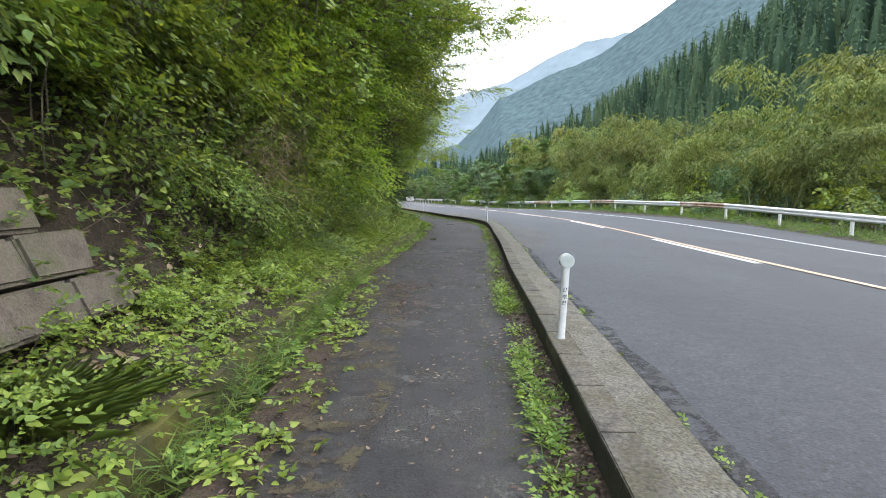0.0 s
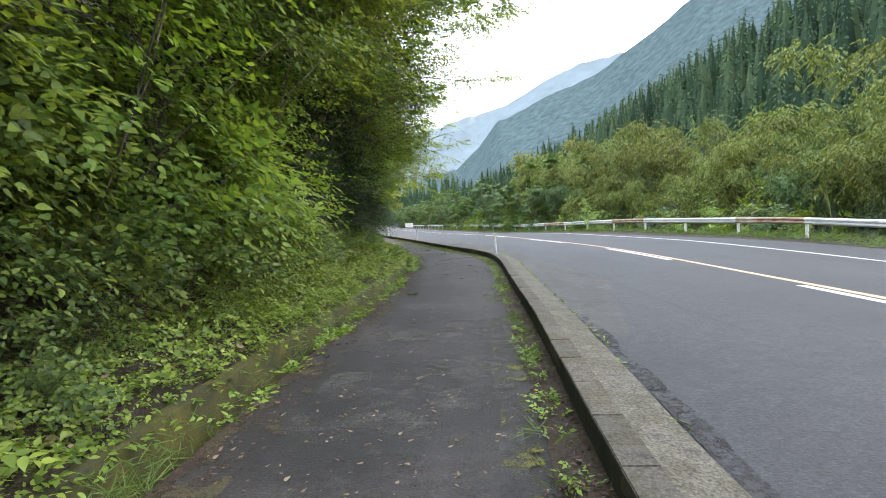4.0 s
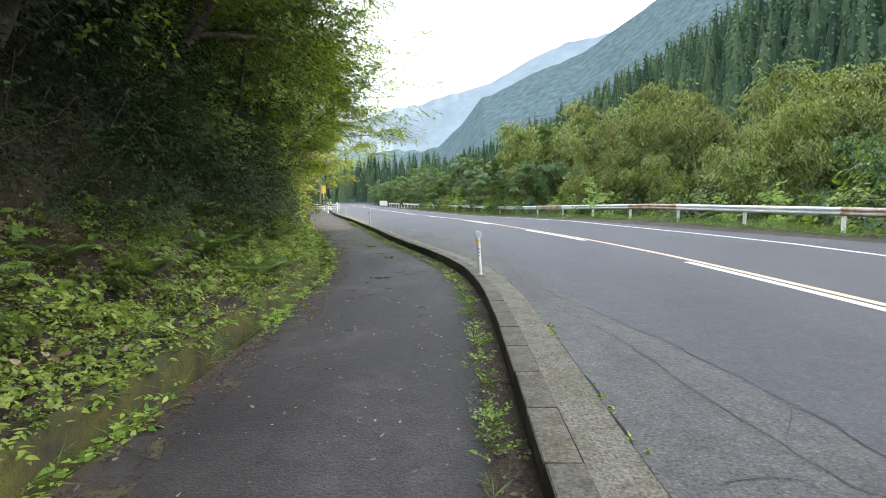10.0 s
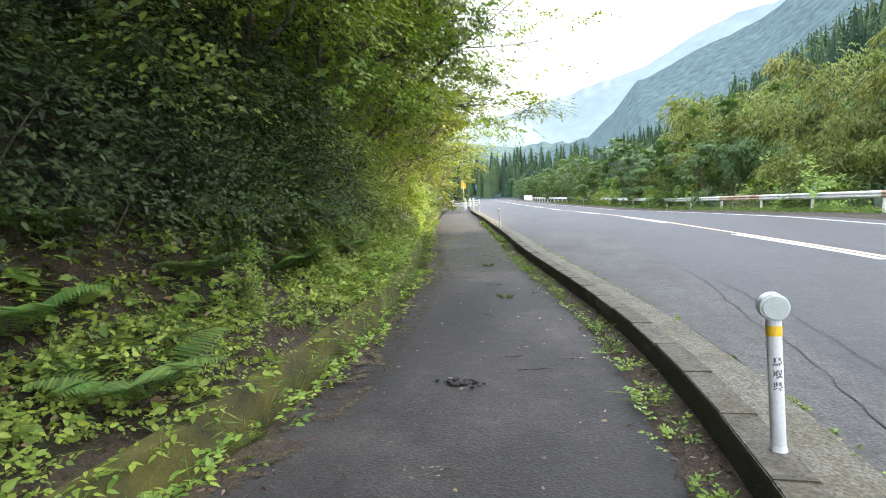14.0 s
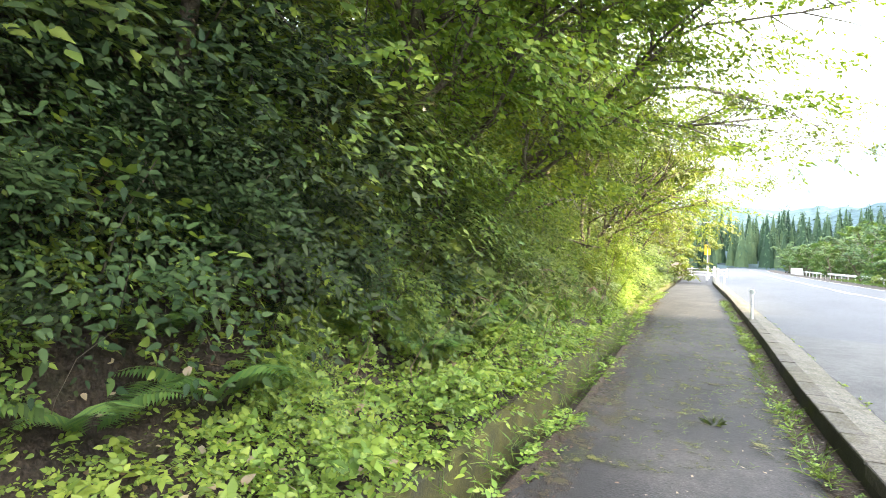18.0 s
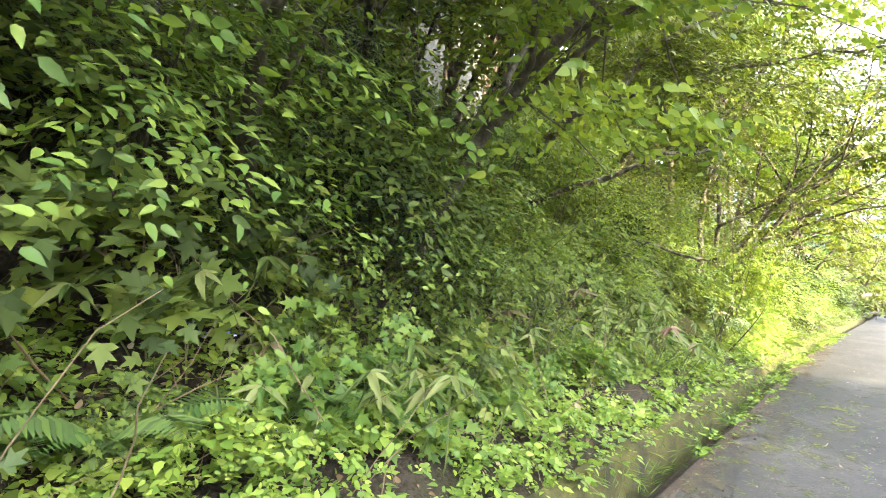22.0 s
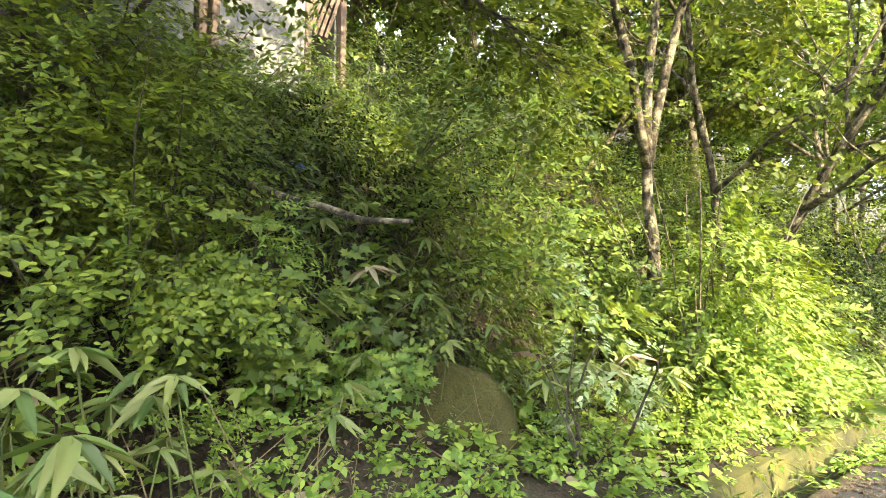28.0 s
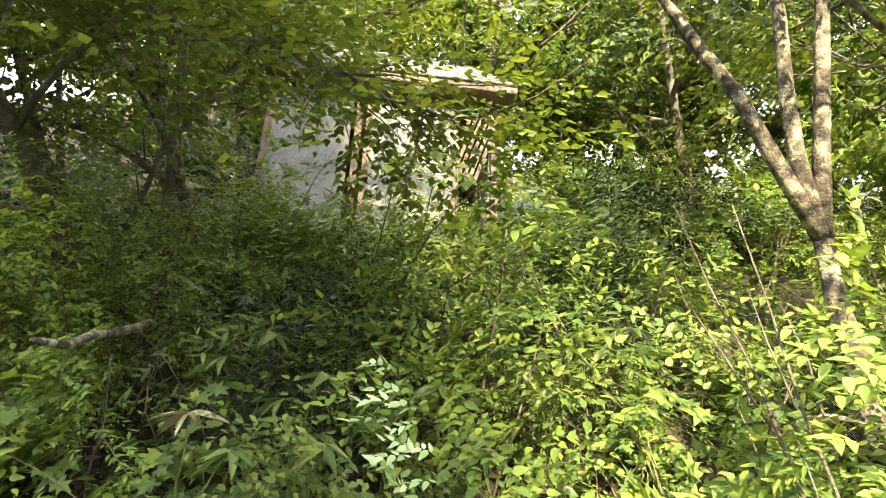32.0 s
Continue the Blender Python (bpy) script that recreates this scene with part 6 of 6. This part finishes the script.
# hut on the slope
def hut(name):
    root = group(name)
    w, d, h = 3.9, 3.0, 2.7
    for nm, lo, hi in (("wall_panel", (-w / 2 + 0.1, -0.05, 0.0), (-0.55, 0.05, h - 0.1)), ("wall_panel", (-0.25, -0.05, 0.0), (w / 2 - 0.75, 0.05, h - 0.1)), ("side_wall", (-w / 2, 0.05, 0), (-w / 2 + 0.1, d, h)), ("side_wall", (w / 2 - 0.1, 0.1, 0), (w / 2, d, h)), ("back_wall", (-w / 2, d, 0), (w / 2, d + 0.1, h))):
        bm = bmesh.new()
        box(bm, lo, hi, 0.01)
        part(nm, bm, M_PLASTER, root)
    for x in (-w / 2, -0.48, -0.3, w / 2 - 0.75, w / 2 - 0.08):
        bm = bmesh.new()
        box(bm, (x, -0.08, -0.5), (x + 0.11, 0.06, h), 0.008)
        part("post", bm, M_WOOD, root)
    for k in range(6):
        bm = bmesh.new()
        box(bm, (-0.03, -0.015, -0.75), (0.03, 0.015, 0.75), 0.004)
        ob = part("slat", bm, M_WOOD, root)
        ob.matrix_basis = pose(w / 2 - 0.62 + 0.1 * k, -0.02 - 0.006 * (k % 2), h - 0.85, 0, 18, 0)
    bm = bmesh.new()
    box(bm, (-w / 2 - 0.3, -0.45, h - 0.02), (w / 2 + 0.3, -0.3, h + 0.14), 0.01)
    part("eave_board", bm, M_WOOD, root)
    for k in range(9):
        bm = bmesh.new()
        u = k / 9
        box(bm, (-w / 2 - 0.35 + 1.1 * u, -0.5 + 1.9 * u, h + 0.12 + 2.0 * u), (w / 2 + 0.35 - 1.1 * u, -0.5 + 1.9 * (u + 0.16), h + 0.17 + 2.0 * u), 0.01)
        part("roof_course", bm, M_TILE, root)
    bm = bmesh.new()
    box(bm, (-w / 2 - 0.3, -0.4, h), (w / 2 + 0.3, d + 0.4, h + 0.08))
    part("ceiling_board", bm, M_WOOD, root)
    return root


shed = hut("hut")
shed.matrix_world = pose(-9.7, 35.68, 4.35, 0, 0, 110) @ Matrix.Diagonal((0.93, 0.93, 0.93, 1))
tagged(shed, "derelict plastered hut with slatted corner and tiled roof", "hut")

# hydrangea blossoms
for k, (x, y, z) in enumerate(((-4.35, 33.7, 0.75), (-3.6, 29.6, 0.95), (-3.5, 29.75, 0.9), (-6.1, 36.2, 2.3))):
    bm = bmesh.new()
    for j in range(16):
        q = Vector((0.05 * rng.normal(), 0.05 * rng.normal(), 0.012 * rng.normal()))
        bmesh.ops.create_icosphere(bm, subdivisions=1, radius=0.013, matrix=Matrix.Translation(q) @ Matrix.Diagonal((1, 1, 0.4, 1)))
    ob = part("blossom", bm, M_BLOSSOM)
    ob.location = (x, y, z)
    tagged(ob, "small flat cluster of blue blossoms among leaves", "blossom", "blue blossoms")


# ---- the far end of the walk ----
def fence(name, x, y, turn, bays):
    root = group(name)
    for k in range(bays + 1):
        bm = bmesh.new()
        box(bm, (k * 1.5 - 0.06, -0.06, 0), (k * 1.5 + 0.06, 0.06, 1.0), 0.01)
        part("post", bm, M_WHITE, root)
    for z in (0.35, 0.62, 0.88):
        bm = bmesh.new()
        box(bm, (0, -0.035, z - 0.05), (bays * 1.5, 0.035, z + 0.05), 0.01)
        part("rail", bm, M_WHITE, root)
    root.matrix_world = pose(x, y, 0, 0, 0, turn)
    return tagged(root, "low white three-rail fence at the walkway's end", "fence")


fence("fence", -14.2, 79.5, 0, 3)
for k, (yy, off) in enumerate(((70, -0.4), (62, 0.2), (80, 0.1))):
    bm = bmesh.new()
    bmesh.ops.create_cone(bm, cap_ends=True, segments=14, radius1=0.08, radius2=0.08, depth=1.1, matrix=Matrix.Translation((float(kerb_x(yy)) + off, yy, 0.6)))
    tagged(part("bollard", bm, M_WHITE), "white roadside bollard by the side road", "bollard", "bollards")


def utility_pole(name, x, y, h):
    root = group(name)
    bm = bmesh.new()
    bmesh.ops.create_cone(bm, cap_ends=True, segments=10, radius1=0.17, radius2=0.11, depth=h, matrix=Matrix.Translation((0, 0, h / 2)))
    part("pole", bm, M_GUTTER, root)
    for z in (h - 0.5, h - 1.3):
        bm = bmesh.new()
        box(bm, (-0.9, -0.05, z - 0.06), (0.9, 0.05, z + 0.06), 0.01)
        part("crossarm", bm, M_RAIL, root)
    root.location = (x, y, 0)
    return tagged(root, "grey concrete utility pole with two crossarms", "utility pole")


utility_pole("utility_pole", -22.5, 132, 9.5)
sign = group("warning_sign")
bm = bmesh.new()
bmesh.ops.create_cone(bm, cap_ends=True, segments=10, radius1=0.05, radius2=0.05, depth=3.4, matrix=Matrix.Translation((0, 0, 1.7)))
part("pole", bm, M_RAIL, sign)
bm = bmesh.new()
box(bm, (-0.3, -0.03, 2.3), (0.3, 0.0, 3.4), 0.01)
part("panel", bm, M_YELLOW, sign, "plain yellow panel")
sign.location = (float(kerb_x(86)) - 0.6, 86, 0.0)
tagged(sign, "yellow sign on a grey pole at the side road", "sign")
for k in range(5):
    bm = bmesh.new()
    yy = 118 + 2.6 * k
    box(bm, (float(centre_x(yy)) + 4.2, yy - 0.5, 0.2), (float(centre_x(yy)) + 4.6, yy + 0.5, 1.15), 0.05)
    tagged(part("parapet_block", bm, M_WHITE), "white parapet block beside the distant bridge", "parapet", "parapet blocks")

# grass on the verge below the guardrail
y = rng.uniform(5, 110, 4200)
weeds("verge_grass", rng, y, centre_x(y) + 6.6 + rng.uniform(0, 2.6, len(y)), road_z(kerb_x(y) + 12.5, y), 0.3, M_GRASS, "lance", 5, 0.12, "rough grass along the verge under the guardrail", "grass", rise=1.2, width=0.16)

# kerb stones, one by one, and the weeds in the joint beyond them
stone = bpy.data.meshes.new("kerb_stone")
bm = bmesh.new()
box(bm, (0.0, -0.2985, -0.1), (0.168, 0.2985, 0.0), 0.006)
bm.to_mesh(stone)
bm.free()
stone.materials.append(M_KERB)
rngk = np.random.default_rng(300)
for k in range(92):
    y = -4.0 + 0.6 * k
    turn = math.degrees(math.atan2(float(kerb_x(y - 0.3) - kerb_x(y + 0.3)), 0.6))
    ob = new("kerb_stone", stone)
    ob.matrix_world = pose(float(kerb_x(y)) + float(rngk.normal(0, 0.0025)), y, 0.203 + float(rngk.normal(0, 0.0015)), float(rngk.normal(0, 0.08)), float(rngk.normal(0, 0.25)), turn)
    ob.parent = kerb
y = clumped(rng, -1, 40, 260, 0.08)
weeds("joint_weeds", rng, y, kerb_x(y) + 0.47 + rng.normal(0, 0.012, len(y)), road_z(kerb_x(y) + 0.46, y), 0.03, M_COVER, "rhomb", 4, 0.04, "small weeds in the joint between gutter and road", "weeds", rise=0.8)
